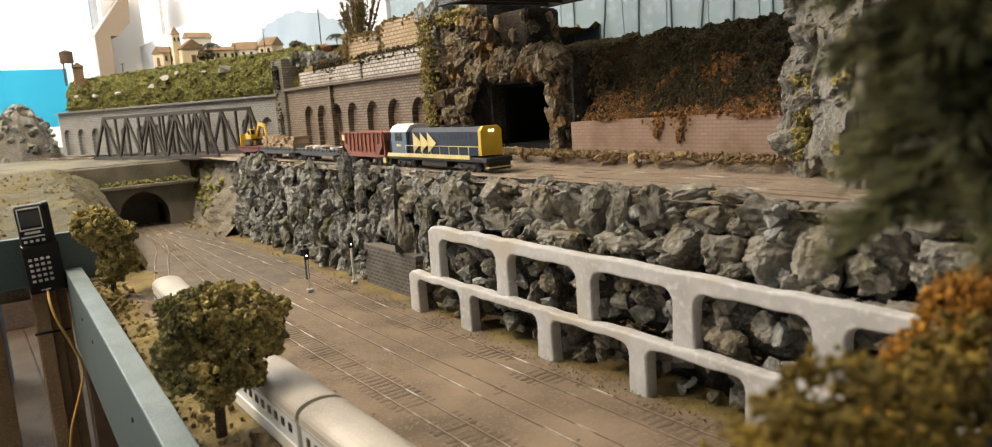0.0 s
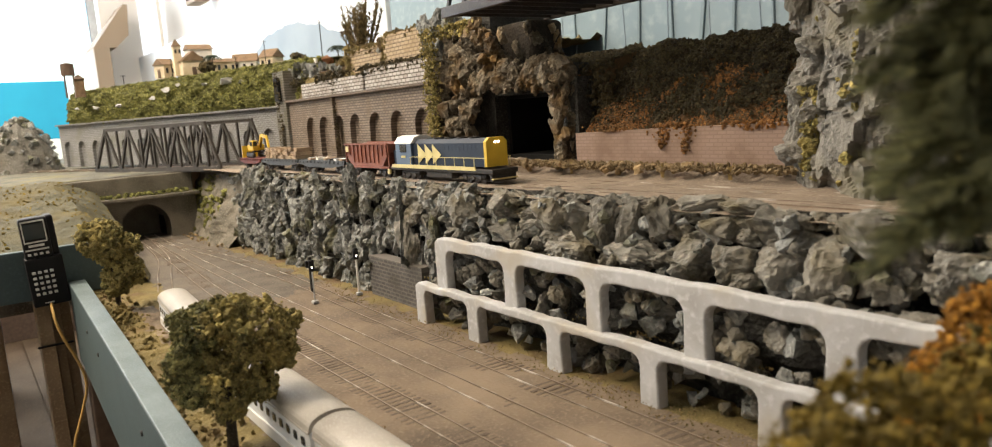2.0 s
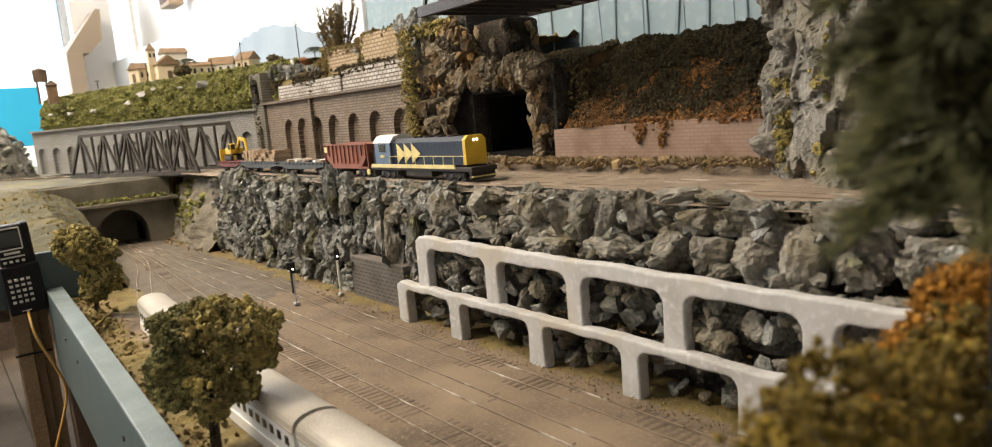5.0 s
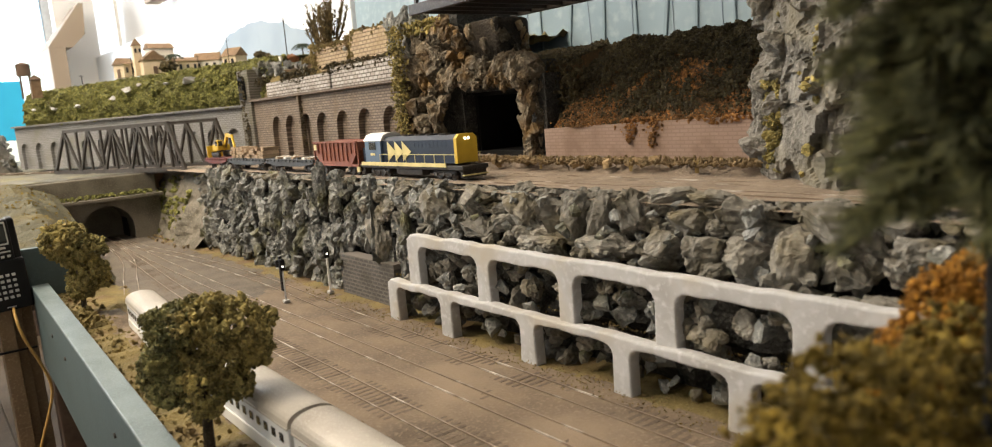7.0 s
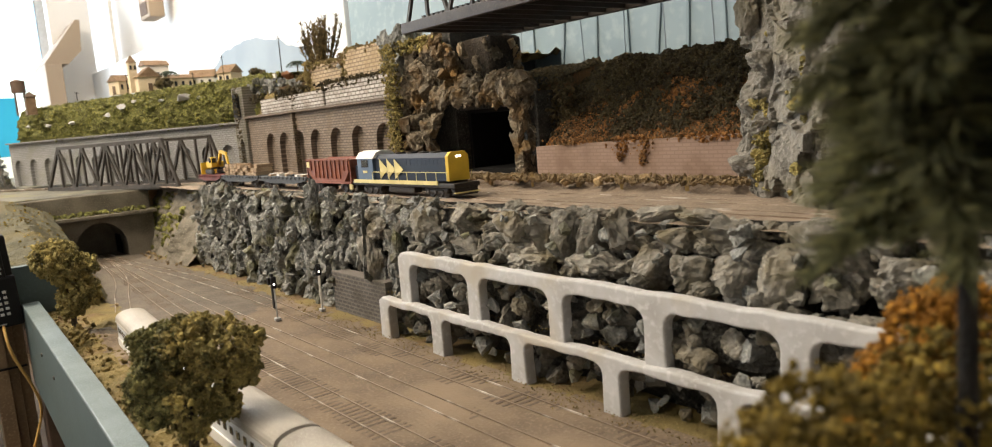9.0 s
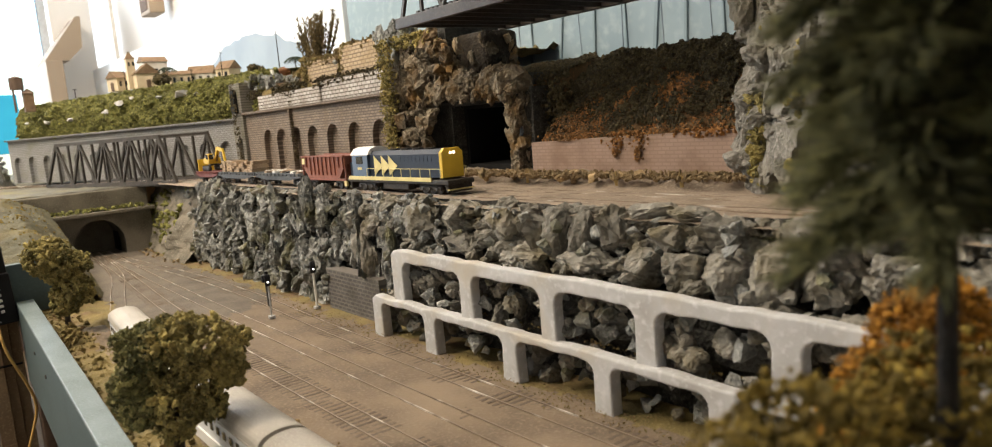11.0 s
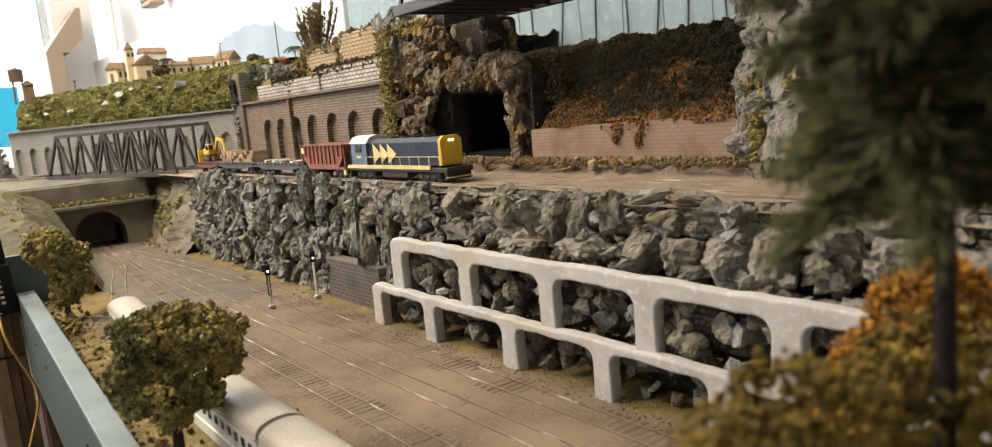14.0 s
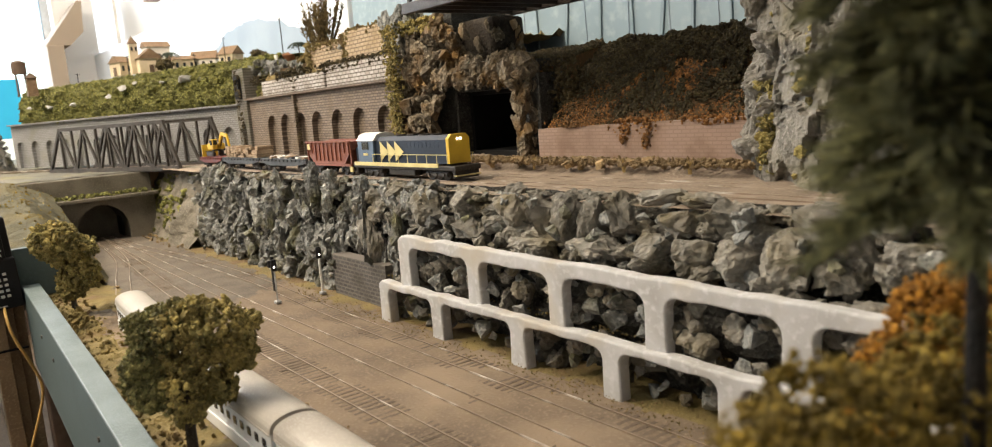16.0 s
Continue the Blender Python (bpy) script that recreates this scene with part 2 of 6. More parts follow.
    "truck": mat("dusty_black_bogie", (0.028, 0.025, 0.022), (0.018, 0.016, 0.015), (0.06, 0.05, 0.04), s=90, rough=0.6, bump=0.1),
    "wall_paint": mat("white_wall_paint", (0.80, 0.78, 0.75), (0.76, 0.74, 0.71), s=3, s2=200, rough=0.7, bump=0.1),
    "beige": mat("beige_wall_paint", (0.32, 0.25, 0.18), (0.28, 0.215, 0.155), s=3, s2=200, rough=0.7, bump=0.1),
    "backdrop": mat("pale_painted_backdrop", (0.70, 0.74, 0.78), (0.64, 0.69, 0.74), s=4, s2=60, rough=0.8, bump=0.05),
    # sheet blue made darker, to paint the shade of its folds
    "seam": mat("painted_fold_shade", (0.20, 0.268, 0.308), (0.17, 0.232, 0.27), s=12, s2=200, rough=0.7, bump=0.1),
    "backdrop_b": mat("pale_blue_sheet", (0.23, 0.305, 0.35), (0.18, 0.25, 0.295), (0.27, 0.345, 0.39), s=6, s2=60, rough=0.7, bump=0.1),
    "mountain": mat("painted_mountain", (0.27, 0.33, 0.40), (0.23, 0.29, 0.36), s=8, s2=60, rough=0.8, bump=0.05),
    "cyan": mat("cyan_panel", (0.03, 0.42, 0.72), (0.025, 0.36, 0.64), s=5, rough=0.6, bump=0.05),
    "house": mat("cream_house_wall", (0.60, 0.50, 0.36), (0.52, 0.43, 0.30), s=60, bump=0.1),
    "house_w": mat("white_house_wall", (0.66, 0.63, 0.58), (0.58, 0.55, 0.50), s=60, bump=0.1),
    "roof": mat("brown_tile_roof", (0.19, 0.125, 0.075), (0.13, 0.085, 0.05), (0.27, 0.19, 0.12), s=90, s2=700, bump=0.4),
    "tan": mat("tan_rubble", (0.29, 0.205, 0.105), (0.18, 0.128, 0.066), (0.37, 0.275, 0.155), s=60, s2=500, bump=0.8, rnd=0.3, dist=0.002),
    "straw": mat("straw_tuft", (0.42, 0.32, 0.14), (0.33, 0.24, 0.10), s=90, bump=0),
    "rust_pot": mat("rusty_brown_stone", (0.20, 0.09, 0.04), (0.13, 0.06, 0.03), s=70, bump=0.5),
    "tank": mat("brown_timber_tank", (0.13, 0.09, 0.065), (0.09, 0.06, 0.045), s=70, bump=0.3),
}
lens_glow = bpy.data.materials.new("signal_lamp_glow")
lens_glow.use_nodes = True
lens_glow.node_tree.nodes["Principled BSDF"].inputs["Emission Color"].default_value = (1, 0.93, 0.8, 1)
lens_glow.node_tree.nodes["Principled BSDF"].inputs["Emission Strength"].default_value = 3.0
M["glow"] = lens_glow
glass = bpy.data.materials.new("window_glass")
glass.use_nodes = True
glass.node_tree.nodes["Principled BSDF"].inputs["Transmission Weight"].default_value = 1.0
glass.node_tree.nodes["Principled BSDF"].inputs["Roughness"].default_value = 0.02
M["glass"] = glass


# ---- mesh helpers ----
def thing(name, at=(0, 0, 0), label="", category="", group="", kind="", rz=0.0):
    ob = tagged(new(name), label, category, group, kind)
    ob.empty_display_size = 0.02
    ob.matrix_world = pose(*at, 0, 0, rz)
    return ob


def link(name, data, material, parent=None, label="", smooth=False):
    if material is not None and not data.materials:
        data.materials.append(M[material])
    if smooth:
        data.polygons.foreach_set("use_smooth", [True] * len(data.polygons))
    ob = new(name, data)
    if parent is not None:
        ob.parent = parent
    return tagged(ob, label)


def part(name, bm, material, parent=None, label="", smooth=False):
    data = bpy.data.meshes.new(name)
    bm.to_mesh(data)
    bm.free()
    return link(name, data, material, parent, label, smooth)


def box(bm, c, s, rot=(0, 0, 0), taper=1.0):
    m = pose(*c, *rot) @ Matrix.Diagonal((*s, 1))
    out = bmesh.ops.create_cube(bm, size=1.0, matrix=m)["verts"]
    if taper != 1.0:
        up = (m.to_3x3() @ Vector((0, 0, 1))).normalized()
        axis = Vector(c)
        for v in out:
            d = v.co - axis
            h = d.dot(up)
            if h > 0:
                v.co = axis + up * h + (d - up * h) * taper
    return out


def bevel(bm, w, seg=2):
    bmesh.ops.bevel(bm, geom=list(bm.edges), offset=w, segments=seg, affect="EDGES", profile=0.5, clamp_overlap=True)


def cyl(bm, a, b, r, r2=None, seg=10):
    a, b = Vector(a), Vector(b)
    q = (b - a).to_track_quat("Z", "Y").to_matrix().to_4x4()
    bmesh.ops.create_cone(bm, cap_ends=True, segments=seg, radius1=r, radius2=r if r2 is None else r2, depth=(b - a).length, matrix=Matrix.Translation((a + b) / 2) @ q)


def simple(name, c, s, material, parent=None, label="", w=0.0, rot=(0, 0, 0), taper=1.0):
    bm = bmesh.new()
    box(bm, c, s, rot, taper)
    if w:
        bevel(bm, w)
    return part(name, bm, material, parent, label)


def bar(bm, a, b, w, h):
    """A square bar from a to b."""
    a, b = Vector(a), Vector(b)
    q = (b - a).to_track_quat("Z", "Y").to_matrix().to_4x4()
    bmesh.ops.create_cube(bm, size=1.0, matrix=Matrix.Translation((a + b) / 2) @ q @ Matrix.Diagonal((w, h, (b - a).length, 1)))


def sheet_mesh(name, fn, nu, nv):
    """A grid of points fn(u, v), u and v from 0 to 1."""
    vs = [fn(i / nu, j / nv) for j in range(nv + 1) for i in range(nu + 1)]
    fs = [(j * (nu + 1) + i, j * (nu + 1) + i + 1, (j + 1) * (nu + 1) + i + 1, (j + 1) * (nu + 1) + i) for j in range(nv) for i in range(nu)]
    data = bpy.data.meshes.new(name)
    data.from_pydata(vs, [], fs)
    return data


def fbm(p, scale, octaves=4):
    return noise.fractal(Vector(p) * scale, 0.9, 2.1, octaves, noise_basis="PERLIN_ORIGINAL")


def rock_mesh(name, seed, squash=(1, 1, 1), cuts=2, rough=0.07, pts=16):
    """A broken stone of about unit radius: a hull of scattered points, split and roughened."""
    rng = random.Random(seed)
    bm = bmesh.new()
    for _ in range(pts):
        d = Vector((rng.gauss(0, 1), rng.gauss(0, 1), rng.gauss(0, 1))).normalized() * rng.uniform(0.75, 1.0)
        bm.verts.new(Vector((d.x * squash[0], d.y * squash[1], d.z * squash[2])))
    out = bmesh.ops.convex_hull(bm, input=list(bm.verts))
    bmesh.ops.delete(bm, geom=[v for v in bm.verts if not v.link_faces], context="VERTS")
    bmesh.ops.triangulate(bm, faces=list(bm.faces))
    for _ in range(cuts):
        bmesh.ops.subdivide_edges(bm, edges=list(bm.edges), cuts=1, use_grid_fill=True)
    bm.normal_update()
    off = Vector((seed * 3.7, seed * 1.3, 0))
    moves = [(v, v.normal * (rough * fbm(v.co + off, 1.6) + rough * 0.8 * fbm(v.co + off, 4.0, 4))) for v in bm.verts]
    for v, d in moves:
        v.co += d
    data = bpy.data.meshes.new(name)
    bm.to_mesh(data)
    bm.free()
    return data


def chunk_arrays(seed, sub=1):
    bm = bmesh.new()
    bmesh.ops.create_icosphere(bm, subdivisions=sub, radius=1.0)
    for v in bm.verts:
        v.co *= 1.0 + 0.6 * noise.noise(v.co * 1.7 + Vector((seed * 5.1, 0, 0))) + 0.55 * noise.noise(v.co * 4.3 + Vector((seed * 2.1, 3, 0)))
    bm.verts.ensure_lookup_table()
    vs = np.array([v.co[:] for v in bm.verts])
    fs = np.array([[v.index for v in f.verts] for f in bm.faces])
    bm.free()
    return vs, fs


CHUNKS, CRUMBS = [chunk_arrays(i, 2) for i in range(4)], [chunk_arrays(10 + i, 1) for i in range(5)]


def clumps(name, places, material, parent=None, label="", seed=0, flat=1.0):
    """Many crumbs of foam foliage in one mesh. places: rows of x, y, z, radius."""
    rng = np.random.RandomState(seed)
    av, af, base = [], [], 0
    for x, y, z, r in places:
        stock = CHUNKS if r > 0.0017 else CRUMBS
        vs, fs = stock[rng.randint(len(stock))]
        q, _ = np.linalg.qr(rng.normal(size=(3, 3)))
        w = (vs * rng.uniform(0.6, 1.25, 3)) @ q * r
        w[:, 2] *= flat
        av.append(w + (x, y, z))
        af.append(fs + base)
        base += len(vs)
    data = bpy.data.meshes.new(name)
    data.from_pydata(np.vstack(av).tolist(), [], np.vstack(af).tolist())
    return link(name, data, material, parent, label)


def blades(name, rows, material, parent=None, label=""):
    """Thin pointed blades. rows: base, tip, half width."""
    vs, fs = [], []
    for a, b, w in rows:
        a, b = Vector(a), Vector(b)
        side = (b - a).cross(Vector((0.3, 0.9, 0.3))).normalized() * w
        up = side.cross(b - a).normalized() * w
        k = len(vs)
        vs += [a + side, a - side * 0.5 + up, a - side * 0.5 - up, b]
        fs += [(k, k + 1, k + 3), (k + 1, k + 2, k + 3), (k + 2, k, k + 3)]
    data = bpy.data.meshes.new(name)
    data.from_pydata([v[:] for v in vs], [], fs)
    return link(name, data, material, parent, label)


def tube(name, points, r, material, parent=None, label=""):
    cu = bpy.data.curves.new(name, "CURVE")
    cu.dimensions, cu.bevel_depth, cu.bevel_resolution = "3D", r, 3
    sp = cu.splines.new("NURBS")
    sp.points.add(len(points) - 1)
    for p, co in zip(sp.points, points):
        p.co = (*co, 1)
    sp.use_endpoint_u, sp.order_u = True, 3
    cu.materials.append(M[material])
    tmp = bpy.data.objects.new(name, cu)
    data = bpy.data.meshes.new_from_object(tmp)
    bpy.data.objects.remove(tmp)
    return link(name, data, material, parent, label, True)


# ---- the room ----
X0, X1, Y0, Y1, HIGH = -2.4, 1.0, -2.0, 5.0, 2.75
floor = tagged(simple("floor", ((X0 + X1) / 2, (Y0 + Y1) / 2, 0.165), (X1 - X0, Y1 - Y0, 0.05), "floor"), "worn brown wooden floor of the train room", "floor", kind="structure")
tagged(simple("ceiling", ((X0 + X1) / 2, (Y0 + Y1) / 2, HIGH + 0.05), (X1 - X0, Y1 - Y0, 0.1), "wall_paint"), "plain white ceiling", "ceiling", kind="structure")
tagged(simple("wall_east", (X1 + 0.05, (Y0 + Y1) / 2, HIGH / 2), (0.1, Y1 - Y0, HIGH), "wall_paint"), "plain white wall behind the backdrop", "wall", kind="structure")
tagged(simple("wall_west", (X0 - 0.05, (Y0 + Y1) / 2, HIGH / 2), (0.1, Y1 - Y0, HIGH), "wall_paint"), "plain white side wall", "wall", kind="structure")
tagged(simple("wall_south", ((X0 + X1) / 2, Y0 - 0.05, HIGH / 2), (X1 - X0, 0.1, HIGH), "wall_paint"), "plain white end wall", "wall", kind="structure")
# the far wall with its broad window opening
WL, WR, WB, WT = -1.7, 0.82, 0.95, 2.4
bm = bmesh.new()
box(bm, ((X0 + WL) / 2, Y1 + 0.08, HIGH / 2), (WL - X0, 0.16, HIGH))
box(bm, ((WR + X1) / 2, Y1 + 0.08, HIGH / 2), (X1 - WR, 0.16, HIGH))
box(bm, ((WL + WR) / 2, Y1 + 0.08, WB / 2), (WR - WL, 0.16, WB))
box(bm, ((WL + WR) / 2, Y1 + 0.08, (WT + HIGH) / 2), (WR - WL, 0.16, HIGH - WT))
tagged(part("wall_north", bm, "wall_paint"), "white far wall flooded with window daylight", "wall", kind="structure")
win = thing("window_1", ((WL + WR) / 2, Y1 + 0.08, WB), "broad overexposed window in the far wall", "window", kind="structure")
bm = bmesh.new()
w2, hh = (WR - WL) / 2, WT - WB
for c, s in (((-w2 + 0.02, 0, hh / 2), (0.04, 0.06, hh)), ((w2 - 0.02, 0, hh / 2), (0.04, 0.06, hh)), ((0, 0, 0.02), (2 * w2 - 0.08, 0.06, 0.04)), ((0, 0, hh - 0.02), (2 * w2 - 0.08, 0.06, 0.04)), ((0.3, 0, hh / 2), (0.04, 0.05, hh - 0.08))):
    box(bm, c, s)
part("window_frame", bm, "white", win)
pane = simple("pane", (0, 0.01, hh / 2), (2 * w2 - 0.08, 0.005, hh - 0.08), "glass", win)
pane.visible_shadow = False
# boarded pillar and its leaning return beside the window
pillar = thing("pillar", (0.72, 4.2, 0), "beige painted pillar beside the bright window", "pillar", kind="structure")
simple("pillar_body", (-0.055, 0, 0.80), (0.07, 0.3, 1.6), "beige", pillar, w=0.004)
bm = bmesh.new()
vs = [bm.verts.new((x, y, z)) for y in (-0.14, 0.14) for x, z in ((-0.09, 1.6), (0.01, 1.6), (0.07, 1.66), (0.08, 1.80), (0.06, 1.80))]
for q in ((0, 1, 2, 3, 4), (9, 8, 7, 6, 5), (0, 5, 6, 1), (1, 6, 7, 2), (2, 7, 8, 3), (3, 8, 9, 4), (4, 9, 5, 0)):
    bm.faces.new([vs[i] for i in q])
bmesh.ops.recalc_face_normals(bm, faces=list(bm.faces))
part("sloping_soffit", bm, "beige", pillar)
simple("pillar_return", (0.075, 0.10, HIGH / 2), (0.18, 0.08, HIGH), "wall_paint", pillar, w=0.004)
duct = thing("wall_conduit", (0.90, 3.9, 1.45), "grey conduit with brown wall box", "conduit")
simple("conduit_pipe", (0, 0, 0.5), (0.016, 0.016, 1.0), "house_w", duct, w=0.003)
simple("wall_box", (0.03, -0.55, 0.35), (0.06, 0.14, 0.20), "beige", duct, w=0.006)
simple("door", (0.028, -0.55, 0.29), (0.062, 0.10, 0.05), "tank", duct, w=0.003)

# ---- backdrops ----
bd = thing("backdrop_board", (0.86, 0, 0), "pale painted sky backdrop board with hazy mountains", "backdrop", kind="structure")
simple("board", (0.01, 3.05, 1.28), (0.02, 2.86, 0.58), "backdrop", bd, w=0.003)
simple("board", (0.01, 0.62, 1.32), (0.02, 1.96, 0.66), "backdrop_b", bd, "pale blue sheet panel", w=0.003)
# flat strips imitate fold shade by colour alone
for i, y in enumerate((0.42, 0.485, 0.55, 0.63, 0.685, 0.733, 0.79, 0.85, 0.92, 0.99)):
    simple("sheet_seam", (-0.0012, y, 1.32), (0.0035, 0.0036 + 0.0014 * (i % 3), 0.655), "seam", bd, "darker strip painting the shade of a fold in the sheet", w=0.001, rot=(4 * (i % 3) - 1, 0, 0))


def ridge(u, v):
    y = 1.66 + u * 1.1
    top = 1.30 + 0.17 * math.sin(math.pi * min(1, u * 1.02)) ** 0.8 + 0.015 * fbm((y, 0, 0), 9)
    return (-0.004 - 0.002 * v, y, 1.15 + (top - 1.15) * v)


link("painted_mountains", sheet_mesh("painted_mountains", ridge, 60, 4), "mountain", bd, "hazy blue-grey mountains")
# thin blue-grey rods draw the shade lines of creases
for i, y in enumerate((0.42, 0.5, 0.565, 0.64, 0.72, 0.80, 0.87, 1.02)):
    bm = bmesh.new()
    cyl(bm, (-0.0003, y, 1.10), (-0.0003, y + 0.012 + 0.02 * math.sin(i * 2.3), 1.60), 0.0009, seg=6)
    part("crease", bm, "mountain", bd)
cy = thing("cyan_panel", (0.36, 3.0, 1.22), "bright cyan backdrop panel under the window", "panel")
simple("panel_face", (-0.35, 0, 0.07), (0.725, 0.02, 0.19), "cyan", cy, w=0.002)
simple("panel_leg", (-0.35, 0.03, -0.62), (0.06, 0.04, 1.19), "wood", cy)

# ---- lower level: ground, tracks ----


def lower_ground(u, v):
    y = -0.35 + v * 2.2
    x0 = 0.092 + 0.0334 * y if y < 1.09 else 0.13
    x = x0 + u * (0.46 - x0)
    z = 1.0 + 0.0005 * fbm((x, y, 0), 30)
    g = max(0.0, min(1.0, (0.205 + 0.04 * max(0, y - 0.9) - x) / 0.03))
    if y < 0.35:
        g = max(0.0, min(1.0, (0.15 - x) / 0.03))
    z += g * (0.004 + 0.005 * abs(fbm((x, y, 3), 22)) + 0.0012 * fbm((x, y, 1), 90))
    return (x, y, z - 0.002)


lg = sheet_mesh("ground", lower_ground, 90, 420)
lg.materials.append(M["dirt"])
lg.materials.append(M["grass"])
lg.materials.append(M["ballast"])
for p in lg.polygons:
    x, y, _ = p.center
    edge = 0.195 + 0.012 * fbm((x, y, 7), 30) + 0.05 * max(0.0, y - 0.8)
    far = 0.365 + 0.012 * fbm((x, y, 9), 40)
    on_track = abs(x - 0.167) < 0.012 + 0.006 * fbm((x, y, 2), 60) and y < 0.95
    p.material_index = 1 if (x < edge and not on_track) or x > far else 0
    if p.material_index == 0 and y + 0.10 * fbm((x, y * 0.4, 5), 18) > 0.93:
        p.material_index = 2
tagged(link("ground", lg, None), "brown dirt yard floor with dry grass scatter", "ground", kind="structure")
simple("subfloor", (0.30, 0.66, 0.97), (0.30, 2.0, 0.03), "wood", bpy.data.objects["ground"])


def offset_line(points, d):
    out = []
    for i, p in enumerate(points):
        a, b = points[max(0, i - 1)], points[min(len(points) - 1, i + 1)]
        t = Vector((b[0] - a[0], b[1] - a[1], 0)).normalized()
        out.append((p[0] + t.y * d, p[1] - t.x * d, p[2]))
    return out


def ribbon(name, points, w, h, material, parent, label=""):
    """A rail: a low bar that follows the points."""
    vs, fs = [], []
    left, right = offset_line(points, -w / 2), offset_line(points, w / 2)
    for a, b in zip(left, right):
        vs += [(a[0], a[1], a[2]), (b[0], b[1], b[2]), (b[0], b[1], b[2] + h), (a[0], a[1], a[2] + h)]
    for i in range(len(points) - 1):
        k = 4 * i
        for a, b in ((0, 1), (1, 2), (2, 3), (3, 0)):
            fs.append((k + a, k + b, k + 4 + b, k + 4 + a))
    fs += [(0, 1, 2, 3), (len(vs) - 4, len(vs) - 1, len(vs) - 2, len(vs) - 3)]
    data = bpy.data.meshes.new(name)
    data.from_pydata(vs, [], fs)
    return link(name, data, material, parent, label)


def track(points, label, lift=0.0, group="yard tracks", rail_h=0.0016, tie_h=0.0012):
    """Rails 16.5 mm apart on sleepers, along a smooth line."""
    t = thing("railway_track", (0, 0, 0), label, "railway track", group)
    fine = []
    for a, b in zip(points[:-1], points[1:]):
        n = max(1, int((Vector(b) - Vector(a)).length / 0.02))
        fine += [tuple(Vector(a).lerp(Vector(b), i / n)) for i in range(n)]
    fine.append(tuple(points[-1]))
    for side in (-0.00825, 0.00825):
        ribbon("rail", [(x, y, z + tie_h + lift) for x, y, z in offset_line(fine, side)], 0.0011, rail_h, "rail", t)
    bm = bmesh.new()
    run, total = 0.0, 0.0
    for a, b in zip(fine[:-1], fine[1:]):
        a, b = Vector(a), Vector(b)
        step = (b - a).length
        while run < total + step:
            p = a.lerp(b, (run - total) / step)
            ang = math.degrees(math.atan2(b.y - a.y, b.x - a.x))
            box(bm, (p.x, p.y, p.z + lift + tie_h / 2 - 0.0006), (0.0028, 0.030 + 0.001 * noise.noise(p * 300), tie_h + 0.001), (0, 0, ang))
            run += 0.0068
        total += step
    tagged(part("sleeper_bed", bm, "tie", t), kind="stuff")
    return t


def bend(pts, n=40):
    """A smooth line through control points (Catmull-Rom)."""
    p = [Vector(q) for q in pts]
    p = [2 * p[0] - p[1]] + p + [2 * p[-1] - p[-2]]
    out = []
    for i in range(1, len(p) - 2):
        for k in range(n):
            t = k / n
            out.append(tuple(0.5 * ((2 * p[i]) + (p[i + 1] - p[i - 1]) * t + (2 * p[i - 1] - 5 * p[i] + 4 * p[i + 1] - p[i + 2]) * t ** 2 + (3 * p[i] - p[i - 1] - 3 * p[i + 1] + p[i + 2]) * t ** 3)))
    out.append(tuple(p[-2]))
    return out


G = 1.0
track(bend([(0.167, -0.3, G), (0.167, 0.3, G), (0.168, 0.65, G), (0.186, 0.9, G), (0.228, 1.12, G), (0.268, 1.32, G), (0.292, 1.62, G)], 10), "siding track under the silver coaches, curving to the tunnel", -0.0036)
track(bend([(0.246, -0.3, G), (0.246, 0.3, G), (0.246, 0.72, G), (0.256, 1.0, G), (0.276, 1.3, G), (0.292, 1.62, G)], 10), "dusty yard track with worn rails, glints put into their colour", -0.0030, rail_h=0.0007)
track(bend([(0.2925, -0.3, G), (0.2925, 0.3, G), (0.2925, 0.8, G), (0.295, 1.1, G), (0.30, 1.35, G), (0.31, 1.62, G)], 10), "dusty yard track with worn rails, glints put into their colour", -0.0034, rail_h=0.0011)
track(bend([(0.336, -0.3, G), (0.336, 0.3, G), (0.337, 0.7, G), (0.345, 0.95, G), (0.338, 1.2, G), (0.315, 1.45, G), (0.305, 1.62, G)], 10), "dusty yard track close under the rock wall", -0.0031, rail_h=0.0008)

# ---- upper level ----
UZ = 1.119


def upper_ground(u, v):
    y = -0.35 + v * 1.9
    x = 0.392 + u * (0.86 - 0.392)
    z = UZ + 0.0012 * fbm((x, y, 0), 35)
    z += 0.012 * max(0.0, min(1.0, (x - 0.522) / 0.03)) * (0.7 + 0.6 * fbm((x, y, 5), 40))
    return (x, y, z)


ug = sheet_mesh("ground", upper_ground, 90, 300)
tagged(link("upper_ground", ug, "road"), "tan dusty roadbed of the upper level", "ground", kind="structure")
simple("plywood", (0.62, 0.60, 1.09), (0.40, 1.9, 0.03), "wood", bpy.data.objects["upper_ground"])


# bridge line: the upper track bends away past the brick wall
TRK = bend([(0.45, -0.3, UZ), (0.45, 0.3, UZ), (0.45, 0.8, UZ), (0.45, 1.15, UZ), (0.448, 1.38, UZ), (0.425, 1.60, UZ), (0.345, 1.84, UZ), (0.255, 2.05, UZ), (0.15, 2.30, UZ), (0.0, 2.62, UZ)], 12)
track(TRK, "upper main line track with sleepers and worn rails, glints put into their colour", -0.0021, "main line tracks")
track(bend([(0.497, -0.3, UZ), (0.497, 0.3, UZ), (0.497, 0.9, UZ), (0.49, 1.2, UZ), (0.455, 1.36, UZ)], 12), "upper siding track sunk in tan dirt", -0.0026, "main line tracks")


